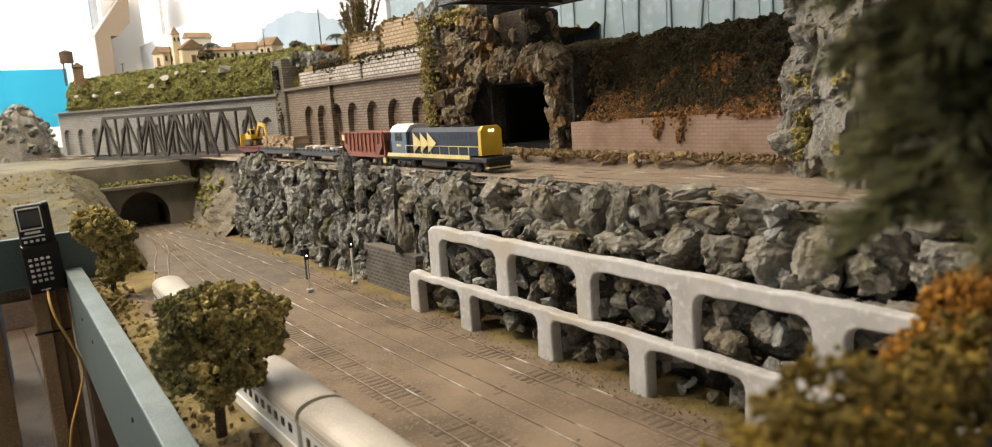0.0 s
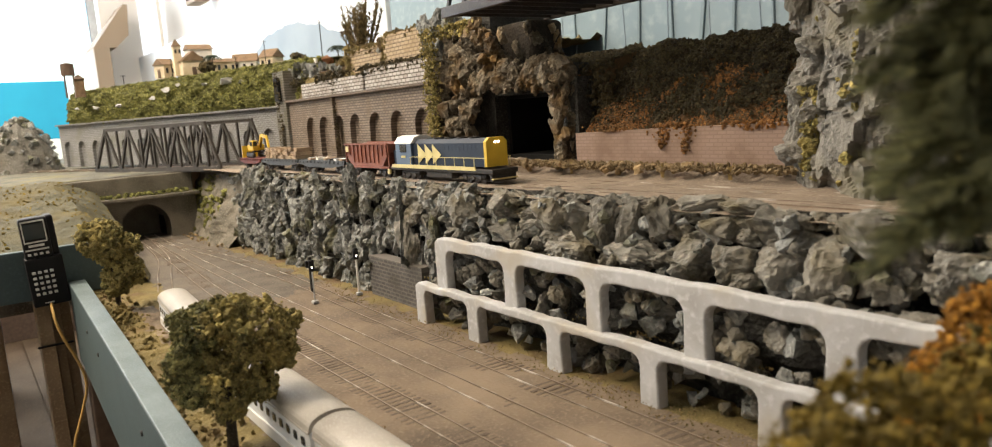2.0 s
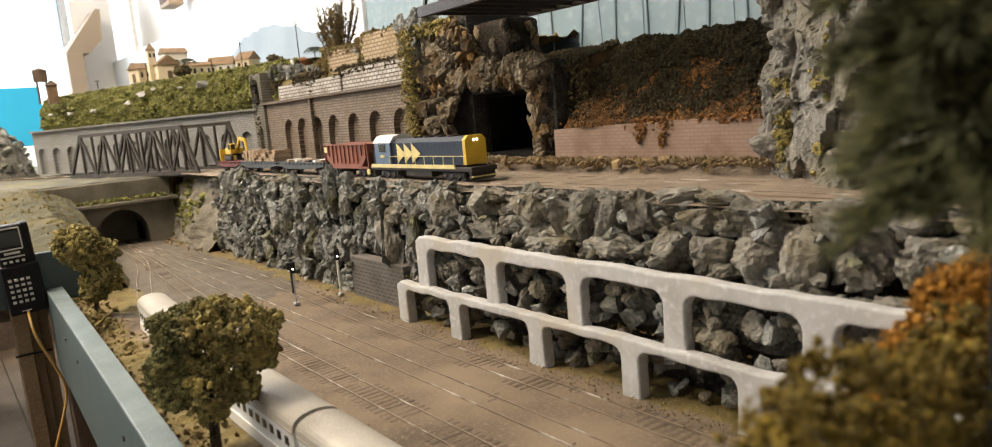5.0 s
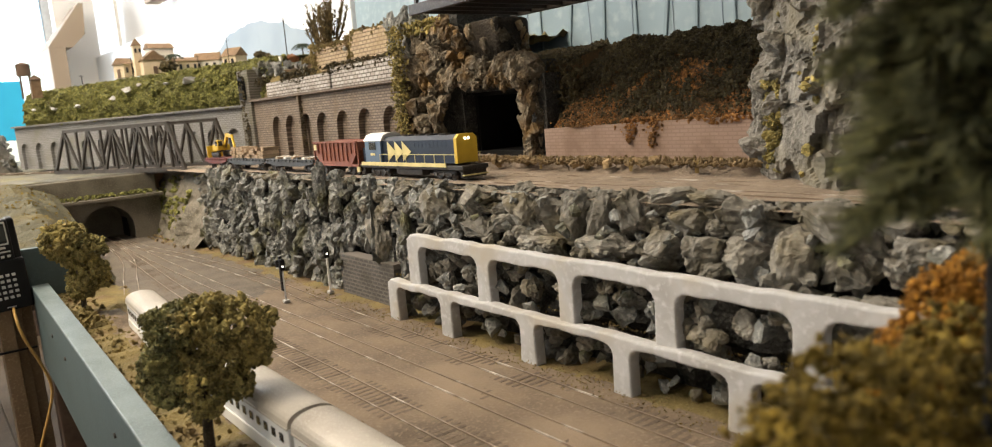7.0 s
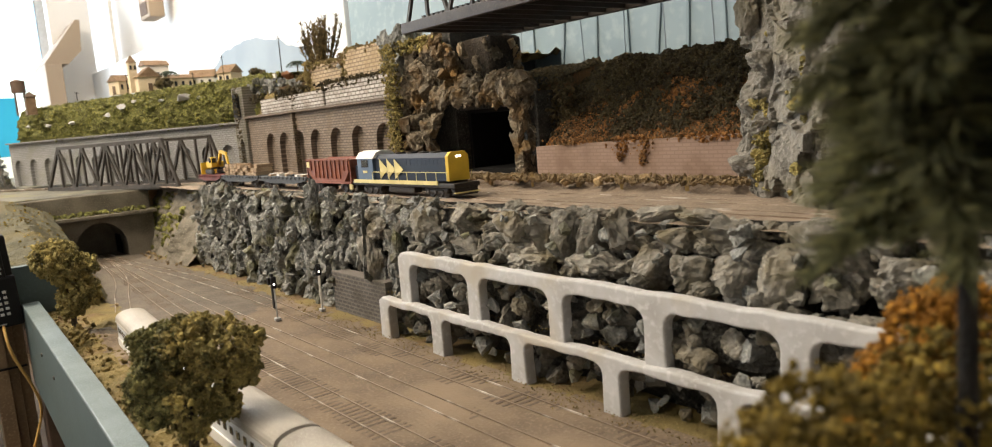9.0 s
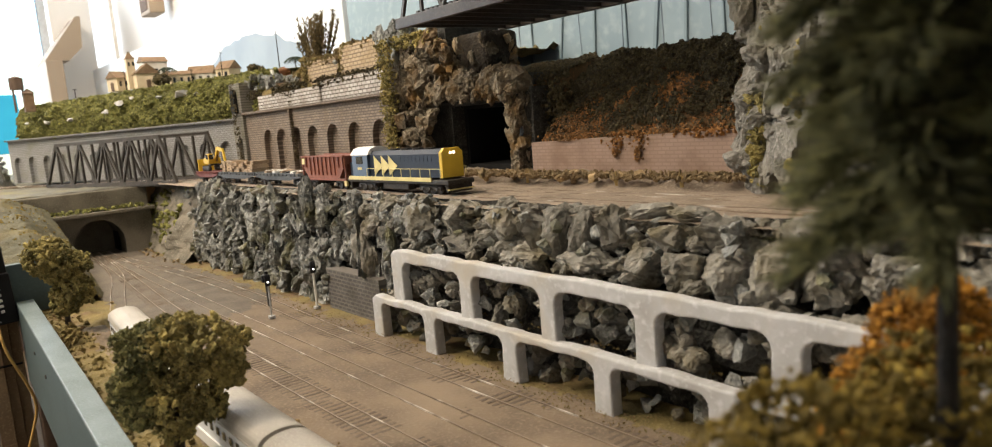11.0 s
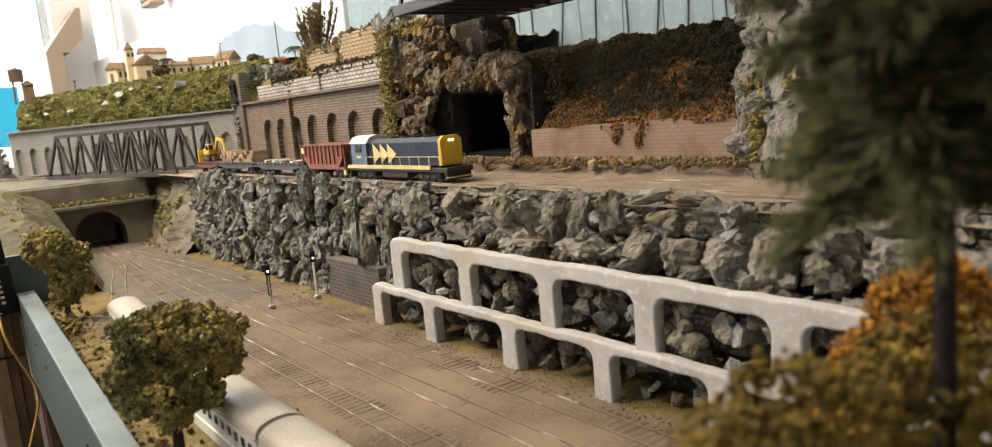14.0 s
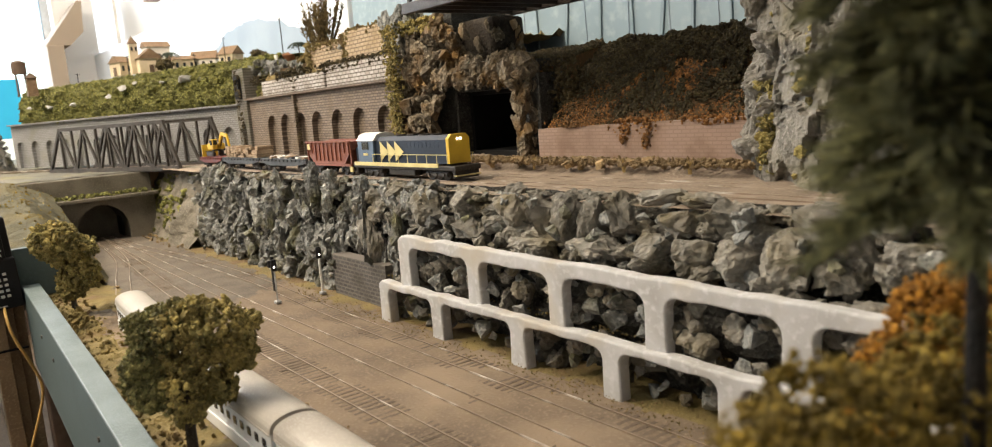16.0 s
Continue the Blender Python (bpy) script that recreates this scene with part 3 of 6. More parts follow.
# ---- walls with blind arches ----
def arched_wall(name, L, H, arches, depth, material, thick, at, rz, label, top_fn=None, category="wall"):
    """A wall along its own x, facing its own -y, with blind arches (centre, half width, spring height)."""
    t = thing(name, at, label, category, rz=rz)
    bm = bmesh.new()

    def V(x, y, z):
        return bm.verts.new((x, y, z))

    def quad(*p):
        bm.faces.new([V(*q) for q in p])

    top = top_fn or (lambda x: H)
    xs = 0.0
    for c, hw, sp in sorted(arches):
        quad((xs, 0, 0), (c - hw, 0, 0), (c - hw, 0, top(c - hw)), (xs, 0, top(xs)))
        n = 10
        arc = [(c - hw * math.cos(math.pi * i / n), sp + hw * 1.05 * math.sin(math.pi * i / n)) for i in range(n + 1)]
        for (xa, za), (xb, zb) in zip(arc[:-1], arc[1:]):
            quad((xa, 0, za), (xb, 0, zb), (xb, 0, top(xb)), (xa, 0, top(xa)))
            quad((xb, 0, zb), (xa, 0, za), (xa, depth, za), (xb, depth, zb))
            quad((xa, depth, 0), (xb, depth, 0), (xb, depth, zb), (xa, depth, za))
        quad((c - hw, 0, 0), (c - hw, depth, 0), (c - hw, depth, sp), (c - hw, 0, sp))
        quad((c + hw, depth, 0), (c + hw, 0, 0), (c + hw, 0, sp), (c + hw, depth, sp))
        xs = c + hw
    quad((xs, 0, 0), (L, 0, 0), (L, 0, top(L)), (xs, 0, top(xs)))
    quad((0, 0, top(0)), (L, 0, top(L)), (L, thick, top(L)), (0, thick, top(0)))
    quad((0, thick, 0), (0, 0, 0), (0, 0, top(0)), (0, thick, top(0)))
    quad((L, 0, 0), (L, thick, 0), (L, thick, top(L)), (L, 0, top(L)))
    quad((L, thick, 0), (0, thick, 0), (0, thick, top(0)), (L, thick, top(L)))
    bmesh.ops.remove_doubles(bm, verts=list(bm.verts), dist=1e-5)
    part("brickwork", bm, material, t)
    return t


# brown brick wall by the track: own x runs towards -y of the world
BX, BY = 0.55, 1.455
aw = arched_wall("arcade_wall", 0.52, 0.104, [(1.455 - y, 0.0205, 0.052) for y in (0.965, 1.037, 1.106, 1.176, 1.238, 1.300, 1.358)], 0.009, "brick", 0.06, (BX, BY, 1.126), -90, "brown brick retaining wall with blind arches beside the track")
bm = bmesh.new()
box(bm, (0.26, -0.0015, 0.1055), (0.53, 0.011, 0.004))
bevel(bm, 0.0008)
part("cornice", bm, "brick", aw, "thin dusty brick ledge")
simple("buttress", (0.205, -0.002, 0.052), (0.007, 0.007, 0.104), "brick", aw, w=0.001)
# whitewashed blocks and tan blocks, stepped back above
uw = thing("block_parapet", (0.556, 0.945, 1.234), "weathered whitewashed block parapet with rubble gaps", "wall")
simple("blockwork", (0.02, 0.1, 0.016), (0.04, 0.195, 0.032), "brick_white", uw, w=0.002)
simple("blockwork", (0.022, 0.335, 0.013), (0.04, 0.255, 0.026), "brick_white", uw, w=0.002)
tw = thing("upper_block_wall", (0.58, 1.0, 1.262), "tan block wall crumbling at the hilltop", "wall")
simple("blockwork", (0.03, 0.06, 0.026), (0.06, 0.12, 0.052), "brick_tan", tw, w=0.004)
simple("blockwork", (0.034, 0.185, 0.021), (0.06, 0.13, 0.042), "brick_tan", tw, w=0.004)


def hilltop(u, v):
    y = 0.93 + u * 0.62
    x = 0.565 + v * 0.30
    z = 1.258 + 0.03 * min(1.0, v * 5) + 0.012 * fbm((x, y, 0), 18) + 0.006 * fbm((x, y, 2), 60)
    if v == 0:
        z = 1.20
    return (x, y, z)


tagged(link("hilltop", sheet_mesh("hilltop", hilltop, 70, 40), "grass"), "dry tan hilltop above the brick wall", "hill", kind="structure")

# grey arcade wall under the mossy bank, running off at an angle
gx0, gy0, gx1, gy1 = 0.55, 1.50, 0.2465, 2.21
ang = math.degrees(math.atan2(gy0 - gy1, gx0 - gx1))
GL = math.hypot(gx1 - gx0, gy1 - gy0)
ga = arched_wall("grey_arcade_wall", GL, 0.101, [(0.030 + 0.0585 * i, 0.0155, 0.046) for i in range(13)], 0.008, "brick_grey", 0.05, (gx1, gy1, 1.122), ang, "pale grey brick wall with blind arches behind the truss bridge")
bm = bmesh.new()
box(bm, (GL / 2, -0.002, 0.1025), (GL, 0.012, 0.003))
part("cornice", bm, "brick_grey", ga)
# stone pier between the two walls
pr = arched_wall("stone_pier", 0.055, 0.165, [(0.028, 0.011, 0.055)], 0.012, "brick_pier", 0.07, (0.545, 1.512, 1.124), -90, "dark stone pier with one blind arch and one painted in black")
# no recess here: a black arched block paints its shade
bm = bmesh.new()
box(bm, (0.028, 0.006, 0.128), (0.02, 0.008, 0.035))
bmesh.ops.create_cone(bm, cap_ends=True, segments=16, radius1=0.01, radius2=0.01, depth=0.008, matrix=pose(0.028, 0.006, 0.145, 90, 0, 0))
part("niche", bm, "black", pr, "black block painting the shade of an upper blind arch").location.y = -0.0085


def bank(u, v):
    t = -0.12 + u * 1.06
    x, y = gx0 + (gx1 - gx0) * t, gy0 + (gy1 - gy0) * t
    n = Vector((0.92, 0.39, 0))
    top = 1.312 - 0.010 * u
    if v < 0.7:
        k = v / 0.7
        z = 1.222 + (top - 1.222) * k
        d = 0.004 + 0.02 * k - 0.012 * math.sin(k * 3.1) + 0.010 * fbm((x, y, z), 40) + 0.004 * fbm((x, y, z), 140)
    else:
        k = (v - 0.7) / 0.3
        z = top + 0.004 * fbm((x, y, k), 30)
        d = 0.024 + 0.6 * k
    return (x + n.x * d, y + n.y * d, z)


mb = link("mossy_bank", sheet_mesh("mossy_bank", bank, 220, 70), "moss")
tagged(mb, "green mossy bank with pale stones above the grey wall", "bank", kind="structure")
rows = []
rng = random.Random(5)
for _ in range(9000):
    x, y, z = bank(rng.random() ** 1.2, rng.random() * 0.72)
    rows.append((x, y, z, rng.uniform(0.0008, 0.0024)))
tagged(clumps("moss_cover", rows, "moss_leaf", None, seed=4), "olive-green moss crumbs covering the bank", "moss", kind="stuff")
STONES = [rock_mesh("stone", 40 + i, (1, 1, 0.8), 1, 0.08, 12) for i in range(3)]
for t, v, s in ((0.30, 0.50, 0.013), (0.25, 0.47, 0.007), (0.38, 0.50, 0.006), (0.52, 0.48, 0.012), (0.49, 0.55, 0.007), (0.60, 0.38, 0.009), (0.85, 0.30, 0.009), (0.95, 0.33, 0.008), (0.12, 0.45, 0.009), (0.73, 0.3, 0.007)):
    ob = link("stone", STONES[int(t * 100) % 3], "concrete", mb)
    ob.matrix_world = pose(*bank(t, v), 0, 0, t * 500) @ Matrix.Diagonal((s * 1.5, s * 1.5, s * 1.0, 1))

# ---- rock wall of the lower level ----
rw = thing("rock_wall", (0, 0, 0), "jagged grey rock retaining wall between the two levels", "rock wall")


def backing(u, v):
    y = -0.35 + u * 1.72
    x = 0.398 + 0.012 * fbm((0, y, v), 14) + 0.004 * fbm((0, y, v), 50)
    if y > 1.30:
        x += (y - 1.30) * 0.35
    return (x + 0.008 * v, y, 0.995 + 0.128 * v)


# sheet behind the stones whose dark colour gives the gaps their shade
link("rock_backing", sheet_mesh("rock_backing", backing, 200, 16), "rock_gap_shade", rw)
SLABS = [rock_mesh("slab", 100 + i, (0.55, 0.8, 1.25), 3, 0.13, 13) for i in range(9)]
BOULDERS = [rock_mesh("boulder", 200 + i, (0.75, 1.25, 0.85), 3, 0.12, 15) for i in range(9)]
BIG = [rock_mesh("big_stone", 500 + i, (1, 1, 1), 3, 0.11, 13 + i % 4) for i in range(8)]
CHIPS = [rock_mesh("chip", 300 + i, (0.8, 0.9, 0.9), 1, 0.10, 11) for i in range(6)]
for stock, key in ((SLABS, "rock"), (BOULDERS, "rock_warm"), (BIG, "rock_warm"), (CHIPS, "rock")):
    for d in stock:
        d.materials.append(M[key])


def put(stock, name, parent, x, y, z, s, rng, tilt=25, turn=180.0, stretch=1.0):
    ob = new(name, rng.choice(stock))
    ob.parent = parent
    ob.matrix_world = pose(x, y, z, rng.uniform(-tilt, tilt), rng.uniform(-tilt, tilt), rng.uniform(-turn, turn)) @ Matrix.Diagonal((s, s, s * stretch, 1))
    return ob


rng = random.Random(11)
# jagged upright slabs beyond the concrete frames
y = 0.70
for row in range(5):
    y = 0.715 + 0.01 * row
    while y < 1.34:
        s = rng.uniform(0.010, 0.022)
        z = 1.006 + row * 0.025 + rng.uniform(-0.009, 0.009)
        if not (y < 0.81 and z < 1.05):
            put(SLABS, "rock", rw, 0.392 + 0.0016 * row + rng.uniform(-0.007, 0.006) + max(0, y - 1.28) * 0.3, y, z, s, rng, 28, 60, rng.uniform(0.8, 1.5))
        y += s * rng.uniform(0.75, 1.25)
for _ in range(110):
    y = rng.uniform(0.72, 1.33)
    z = rng.uniform(1.0, 1.118)
    if not (y < 0.81 and z < 1.05):
        put(CHIPS, "rock", rw, 0.383 + rng.uniform(-0.006, 0.004) + max(0, y - 1.28) * 0.3, y, z, rng.uniform(0.004, 0.009), rng, 180)
# tall smooth slabs in the middle
for y, z, s, st, x in ((0.725, 1.072, 0.024, 1.9, 0.386), (0.69, 1.075, 0.020, 1.7, 0.394), (0.765, 1.085, 0.020, 1.6, 0.393), (0.655, 1.11, 0.026, 0.75, 0.396), (0.64, 1.097, 0.024, 0.8, 0.398), (0.855, 1.118, 0.018, 1.3, 0.386), (0.60, 1.105, 0.02, 0.8, 0.40)):
    put(SLABS, "rock", rw, x, y, z, s, rng, 7, 20, st)
for _ in range(26):
    put(SLABS + BOULDERS, "rock", rw, 0.394 + rng.uniform(-0.004, 0.004), rng.uniform(0.61, 0.80), rng.uniform(1.088, 1.116), rng.uniform(0.010, 0.018), rng, 25, 40, 0.9)
for _ in range(14):
    put(SLABS, "rock", rw, 0.393, rng.uniform(0.665, 0.73), rng.uniform(1.03, 1.09), rng.uniform(0.012, 0.018), rng, 10, 25, 1.4)
y = 0.05
while y < 1.34:
    q = rng.uniform(0.005, 0.011)
    put(CHIPS + BOULDERS, "rock", rw, 0.397 + rng.uniform(-0.003, 0.004) + max(0, y - 1.28) * 0.3, y, 1.117 + rng.uniform(-0.002, 0.003), q, rng, 30, 180, 0.7)
    y += q * rng.uniform(0.9, 1.5)
# larger rounded stones above the frames: a packed back row, then the big ones (y, z, half length, half height)
for row, (zz, lo, hi) in enumerate(((1.090, 0.014, 0.022), (1.104, 0.012, 0.020), (1.116, 0.010, 0.016))):
    y = 0.02 + 0.012 * row
    while y < 0.66:
        s = rng.uniform(lo, hi)
        put(BOULDERS, "rock", rw, 0.395 + 0.004 * row + rng.uniform(-0.004, 0.003), y, zz + rng.uniform(-0.003, 0.004), s * 0.8, rng, 24, 25, rng.uniform(0.6, 0.95))
        y += s * rng.uniform(0.8, 1.1)
for i, (y, z, a, b) in enumerate(((0.629, 1.100, 0.029, 0.023), (0.563, 1.087, 0.036, 0.011), (0.572, 1.110, 0.019, 0.015), (0.486, 1.083, 0.030, 0.010), (0.513, 1.106, 0.019, 0.017), (0.472, 1.105, 0.016, 0.016), (0.447, 1.107, 0.015, 0.019), (0.422, 1.107, 0.012, 0.017), (0.419, 1.086, 0.029, 0.012), (0.394, 1.108, 0.019, 0.018), (0.366, 1.090, 0.020, 0.014), (0.336, 1.092, 0.019, 0.015), (0.352, 1.109, 0.016, 0.010), (0.310, 1.112, 0.021, 0.012), (0.306, 1.092, 0.015, 0.012), (0.277, 1.094, 0.016, 0.018), (0.252, 1.110, 0.027, 0.013), (0.245, 1.088, 0.018, 0.011), (0.222, 1.118, 0.018, 0.009), (0.212, 1.104, 0.016, 0.012), (0.735, 1.060, 0.020, 0.033))):
    ob = new("rock", BIG[i % len(BIG)])
    ob.parent = rw
    tilt = 24 if a > 2 * b and z > 1.1 else (i * 37 % 21) - 10
    ob.matrix_world = pose(0.389 + 0.25 * max(0.0, z - 1.09), y, z, tilt * (1 if i == 16 else 0.5), (i * 53 % 17) - 8, (i * 29 % 25) - 12) @ Matrix.Diagonal((0.017, a * 1.1, b * 1.28, 1))
for _ in range(70):
    put(CHIPS + BOULDERS, "rock", rw, 0.384 + rng.uniform(-0.003, 0.004), rng.uniform(0.05, 0.64), rng.uniform(1.072, 1.086), rng.uniform(0.007, 0.012), rng, 40, 180, 0.8)
for y in (0.04, 0.07, 0.105, 0.14, 0.17):
    put(BOULDERS, "rock", rw, 0.388, y, 1.096 + 0.01 * rng.random(), 0.018, rng, 20, 25, 0.9)
for _ in range(60):
    put(CHIPS, "rock", rw, 0.385 + rng.uniform(-0.006, 0.006), rng.uniform(0.05, 0.66), rng.uniform(1.088, 1.122), rng.uniform(0.004, 0.009), rng, 180)
# flat capstones along the track's edge
for y, s in ((0.335, 0.020), (0.37, 0.022), (0.26, 0.016)):
    put(BOULDERS, "rock", rw, 0.404, y, 1.122, s, rng, 8, 15, 0.45)
# fill inside the openings of the frames
for _ in range(330):
    y = rng.uniform(0.12, 0.668)
    put(CHIPS + BOULDERS, "rock", rw, 0.3775 + rng.uniform(-0.005, 0.006), y, rng.uniform(1.0, 1.072), rng.uniform(0.005, 0.012), rng, 90)
simple("brick_footing", (0.388, 0.757, 1.02), (0.016, 0.115, 0.044), "brick_dark", rw, "dark slate brick footing")


# ---- hand-moulded concrete frames ----
rngf = random.Random(7)


def prism(name, outline, x0, x1, parent, seam):
    """An outline in y and z drawn out from x0 to x1, its edges rounded but for those on a seam."""
    bm = bmesh.new()
    a = [bm.verts.new((x0, y, z)) for y, z in outline]
    b = [bm.verts.new((x1, y, z)) for y, z in outline]
    n = len(outline)
    for i in range(n):
        bm.faces.new((a[i], a[(i + 1) % n], b[(i + 1) % n], b[i]))
    bm.faces.new(a[::-1])
    bm.faces.new(b)
    bmesh.ops.recalc_face_normals(bm, faces=list(bm.faces))
    rim = [e for e in bm.edges if abs(e.verts[0].co.x - e.verts[1].co.x) < 1e-7 and not all(any(abs(v.co.z - q) < 1e-6 for q in seam) for v in e.verts)]
    bmesh.ops.bevel(bm, geom=rim, offset=0.0017, segments=3, affect="EDGES", profile=0.5, clamp_overlap=True)
    bmesh.ops.triangulate(bm, faces=[f for f in bm.faces if len(f.verts) > 4])
    return part(name, bm, "concrete", parent)


def wob(y, z, k=0.0016):
    return k * noise.noise(Vector((y * 55, z * 55, 1.7)))


def concrete_frame(y0, feet, x, z0, ztop, beam, label, deep=0.013, fil=0.009):
    """A beam on posts in one casting: rounded corners where posts meet the beam. feet: centre and width, far end first."""
    t = thing("concrete_frame", (x, 0, 0), label, "retaining frame", "concrete frames")
    y1 = feet[-1][0] - feet[-1][1] / 2
    seam = ztop - beam - fil
    out = []
    k = int((y0 - y1) / 0.006)
    for i in range(k + 1):
        y = y0 + (y1 - y0) * i / k
        out.append((y, ztop + wob(y, 3) - (0.004 if i == 0 else 0)))
    for i in range(len(feet) - 1, -1, -1):
        fy, w = feet[i]
        lo, hi = fy - w / 2, fy + w / 2
        if i < len(feet) - 1:
            for j in range(5):
                a_ = math.pi / 2 * j / 4
                out.append((lo - fil + fil * math.sin(a_), seam + fil * math.cos(a_)))
        else:
            out.append((lo, seam))
        if i > 0:
            for j in range(5):
                a_ = math.pi / 2 * j / 4
                out.append((hi + fil - fil * math.cos(a_), seam + fil * math.sin(a_)))
            nxt = feet[i - 1][0] - feet[i - 1][1] / 2 - fil
            m = max(2, int((nxt - hi - fil) / 0.006))
            for j in range(1, m):
                y = hi + fil + (nxt - hi - fil) * j / m
                out.append((y, ztop - beam + wob(y, 9)))
        else:
            out.append((y0, seam))
    prism("beam", out, 0, deep, t, (seam,))
    for fy, w in feet:
        lo, hi = fy - w / 2, fy + w / 2
        if fy == feet[0][0]:
            hi = y0
        e = rngf.uniform(0.0003, 0.0022)
        prism("post", [(lo, seam), (lo - e * 0.4, (seam + z0) / 2), (lo - e, z0), (hi + e, z0), (hi + e * 0.3, (seam + z0) / 2), (hi, seam)], 0, deep, t, (seam, z0))
    return t


concrete_frame(0.675, [(0.667, 0.016), (0.580, 0.0165), (0.474, 0.0165), (0.381, 0.0155), (0.293, 0.0155), (0.205, 0.016), (0.115, 0.016), (0.02, 0.016)], 0.358, 0.995, 1.0365, 0.0065, "off-white moulded concrete frame standing on the yard floor", 0.010, 0.007)
concrete_frame(0.641, [(0.632, 0.018), (0.529, 0.016), (0.434, 0.0155), (0.347, 0.0165), (0.255, 0.0175), (0.165, 0.016), (0.07, 0.016)], 0.3625, 1.033, 1.0815, 0.0105, "off-white moulded concrete frame on the upper row", 0.009)
# ---- cave, retaining wall and hillside ----
cave = thing("rock_tunnel", (0, 0, 0), "rough tan and grey rock tunnel mouth, inner darkness painted black", "tunnel")
# cores behind the cave stones, coloured as the shade between them
simple("rock_core", (0.635, 0.888, 1.212), (0.10, 0.094, 0.19), "rock_gap_shade", cave)
simple("rock_core", (0.598, 0.692, 1.170), (0.04, 0.026, 0.100), "rock_gap_shade", cave)
simple("rock_core", (0.635, 0.7735, 1.2215), (0.10, 0.135, 0.030), "rock_gap_shade", cave)
# black boards stand in for the darkness inside the cave
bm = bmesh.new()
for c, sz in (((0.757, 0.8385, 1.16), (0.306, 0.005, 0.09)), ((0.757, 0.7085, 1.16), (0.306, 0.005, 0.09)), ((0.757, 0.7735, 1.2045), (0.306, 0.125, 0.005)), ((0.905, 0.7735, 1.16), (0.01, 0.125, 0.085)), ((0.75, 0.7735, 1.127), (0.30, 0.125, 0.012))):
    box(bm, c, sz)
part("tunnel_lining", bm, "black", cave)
CAVE = [d.copy() for d in SLABS + BOULDERS[:3] + CHIPS[:2]]
for d in CAVE:
    d.materials.clear()
    d.materials.append(M["rock_cave"])
rng = random.Random(21)
for _ in range(130):
    y, z = rng.uniform(0.853, 0.922), rng.uniform(1.122, 1.29)
    put(CAVE, "rock", cave, 0.580 - 0.018 * rng.random() - 0.014 * (z < 1.2), y, z, rng.uniform(0.008, 0.018), rng, 30, 60, rng.uniform(0.8, 1.5))
for _ in range(120):
    y = rng.uniform(0.69, 0.90)
    z = rng.uniform(1.219, 1.237) if y < 0.80 else rng.uniform(1.222, 1.278)
    put(CAVE, "rock", cave, 0.577 - 0.018 * rng.random(), y, z, rng.uniform(0.009, 0.019), rng, 35, 60, rng.uniform(0.6, 1.1))
for _ in range(30):
    put(CAVE, "rock", cave, 0.566 - 0.010 * rng.random(), rng.uniform(0.70, 0.845), rng.uniform(1.210, 1.220), rng.uniform(0.006, 0.009), rng, 35, 60)
for _ in range(48):
    put(CAVE, "rock", cave, 0.590 - 0.012 * rng.random(), rng.uniform(0.684, 0.702), rng.uniform(1.125, 1.225), rng.uniform(0.008, 0.012), rng, 20, 60, 1.3)
for _ in range(40):
    put(CAVE, "rock", cave, 0.570 - 0.006 * rng.random(), rng.uniform(0.690, 0.706), rng.uniform(1.124, 1.206), rng.uniform(0.007, 0.010), rng, 20, 60, 1.3)
for y, s_, z in ((0.846, 0.015, 1.135), (0.868, 0.012, 1.13), (0.846, 0.011, 1.16)):
    put(CAVE, "rock", cave, 0.545, y, z, s_, rng, 20)
pier = thing("rock_pier", (0, 0, 0), "rock pier carrying the upper girder bridge, its core coloured as shade", "pier")
# core carries the girder's shade in its own dark colour
simple("pier_core", (0.625, 0.832, 1.264), (0.05, 0.106, 0.060), "pier_shade", pier, w=0.006)
for _ in range(26):
    put(CAVE, "rock", pier, 0.575 + 0.07 * rng.random(), rng.choice((0.782, 0.88)) + rng.uniform(-0.004, 0.004), rng.uniform(1.245, 1.285), rng.uniform(0.008, 0.013), rng, 30, 60, 1.3)
# grey crags on the shoulder between cave and blocks
shoulder = thing("rock_outcrop", (0, 0, 0), "grey rock outcrop on the wall's shoulder", "rock outcrop")
for _ in range(46):
    y = rng.uniform(0.905, 0.985)
    put(SLABS, "rock", shoulder, 0.572 + rng.uniform(-0.004, 0.03), y, rng.uniform(1.268, 1.312), rng.uniform(0.007, 0.014), rng, 25, 60, 1.3)
outcrop = thing("rock_outcrop", (0, 0, 0), "dark grey crags along the hill crest", "rock outcrop")
for _ in range(70):
    y = rng.uniform(1.25, 1.50)
    put(SLABS + CHIPS, "rock", outcrop, 0.572 + rng.uniform(-0.01, 0.03), y, 1.268 + rng.uniform(0, 0.035) * (y - 1.1) / 0.4, rng.uniform(0.005, 0.011), rng, 40, 90)

rt = arched_wall("retaining_wall", 0.27, 0.040, [], 0.0, "brick_red", 0.03, (0.56, 0.665, 1.124), -90, "pinkish brown brick retaining wall below the earth bank", lambda x: 0.036 + 0.003 * noise.noise(Vector((x * 60, 0, 0))) + 0.005 * (x > 0.14))


def hillside(u, v):
    y = 0.34 + u * 0.485
    x = 0.572 + 0.020 * max(0.0, min(1.0, (y - 0.664) / 0.012)) + 0.115 * v ** 1.2 + 0.010 * fbm((0.0, y, v * 0.1), 22) + 0.004 * fbm((0.3, y, v * 0.1), 60)
    z = 1.154 + 0.094 * v + 0.006 * v * fbm((0.0, y, 3), 26)
    if y > 0.704:
        z = max(z, 1.214 + 0.036 * v)
    if v > 0.999:
        z -= 0.05 if y < 0.704 else 0.03
        x += 0.05
    return (x, y, z)


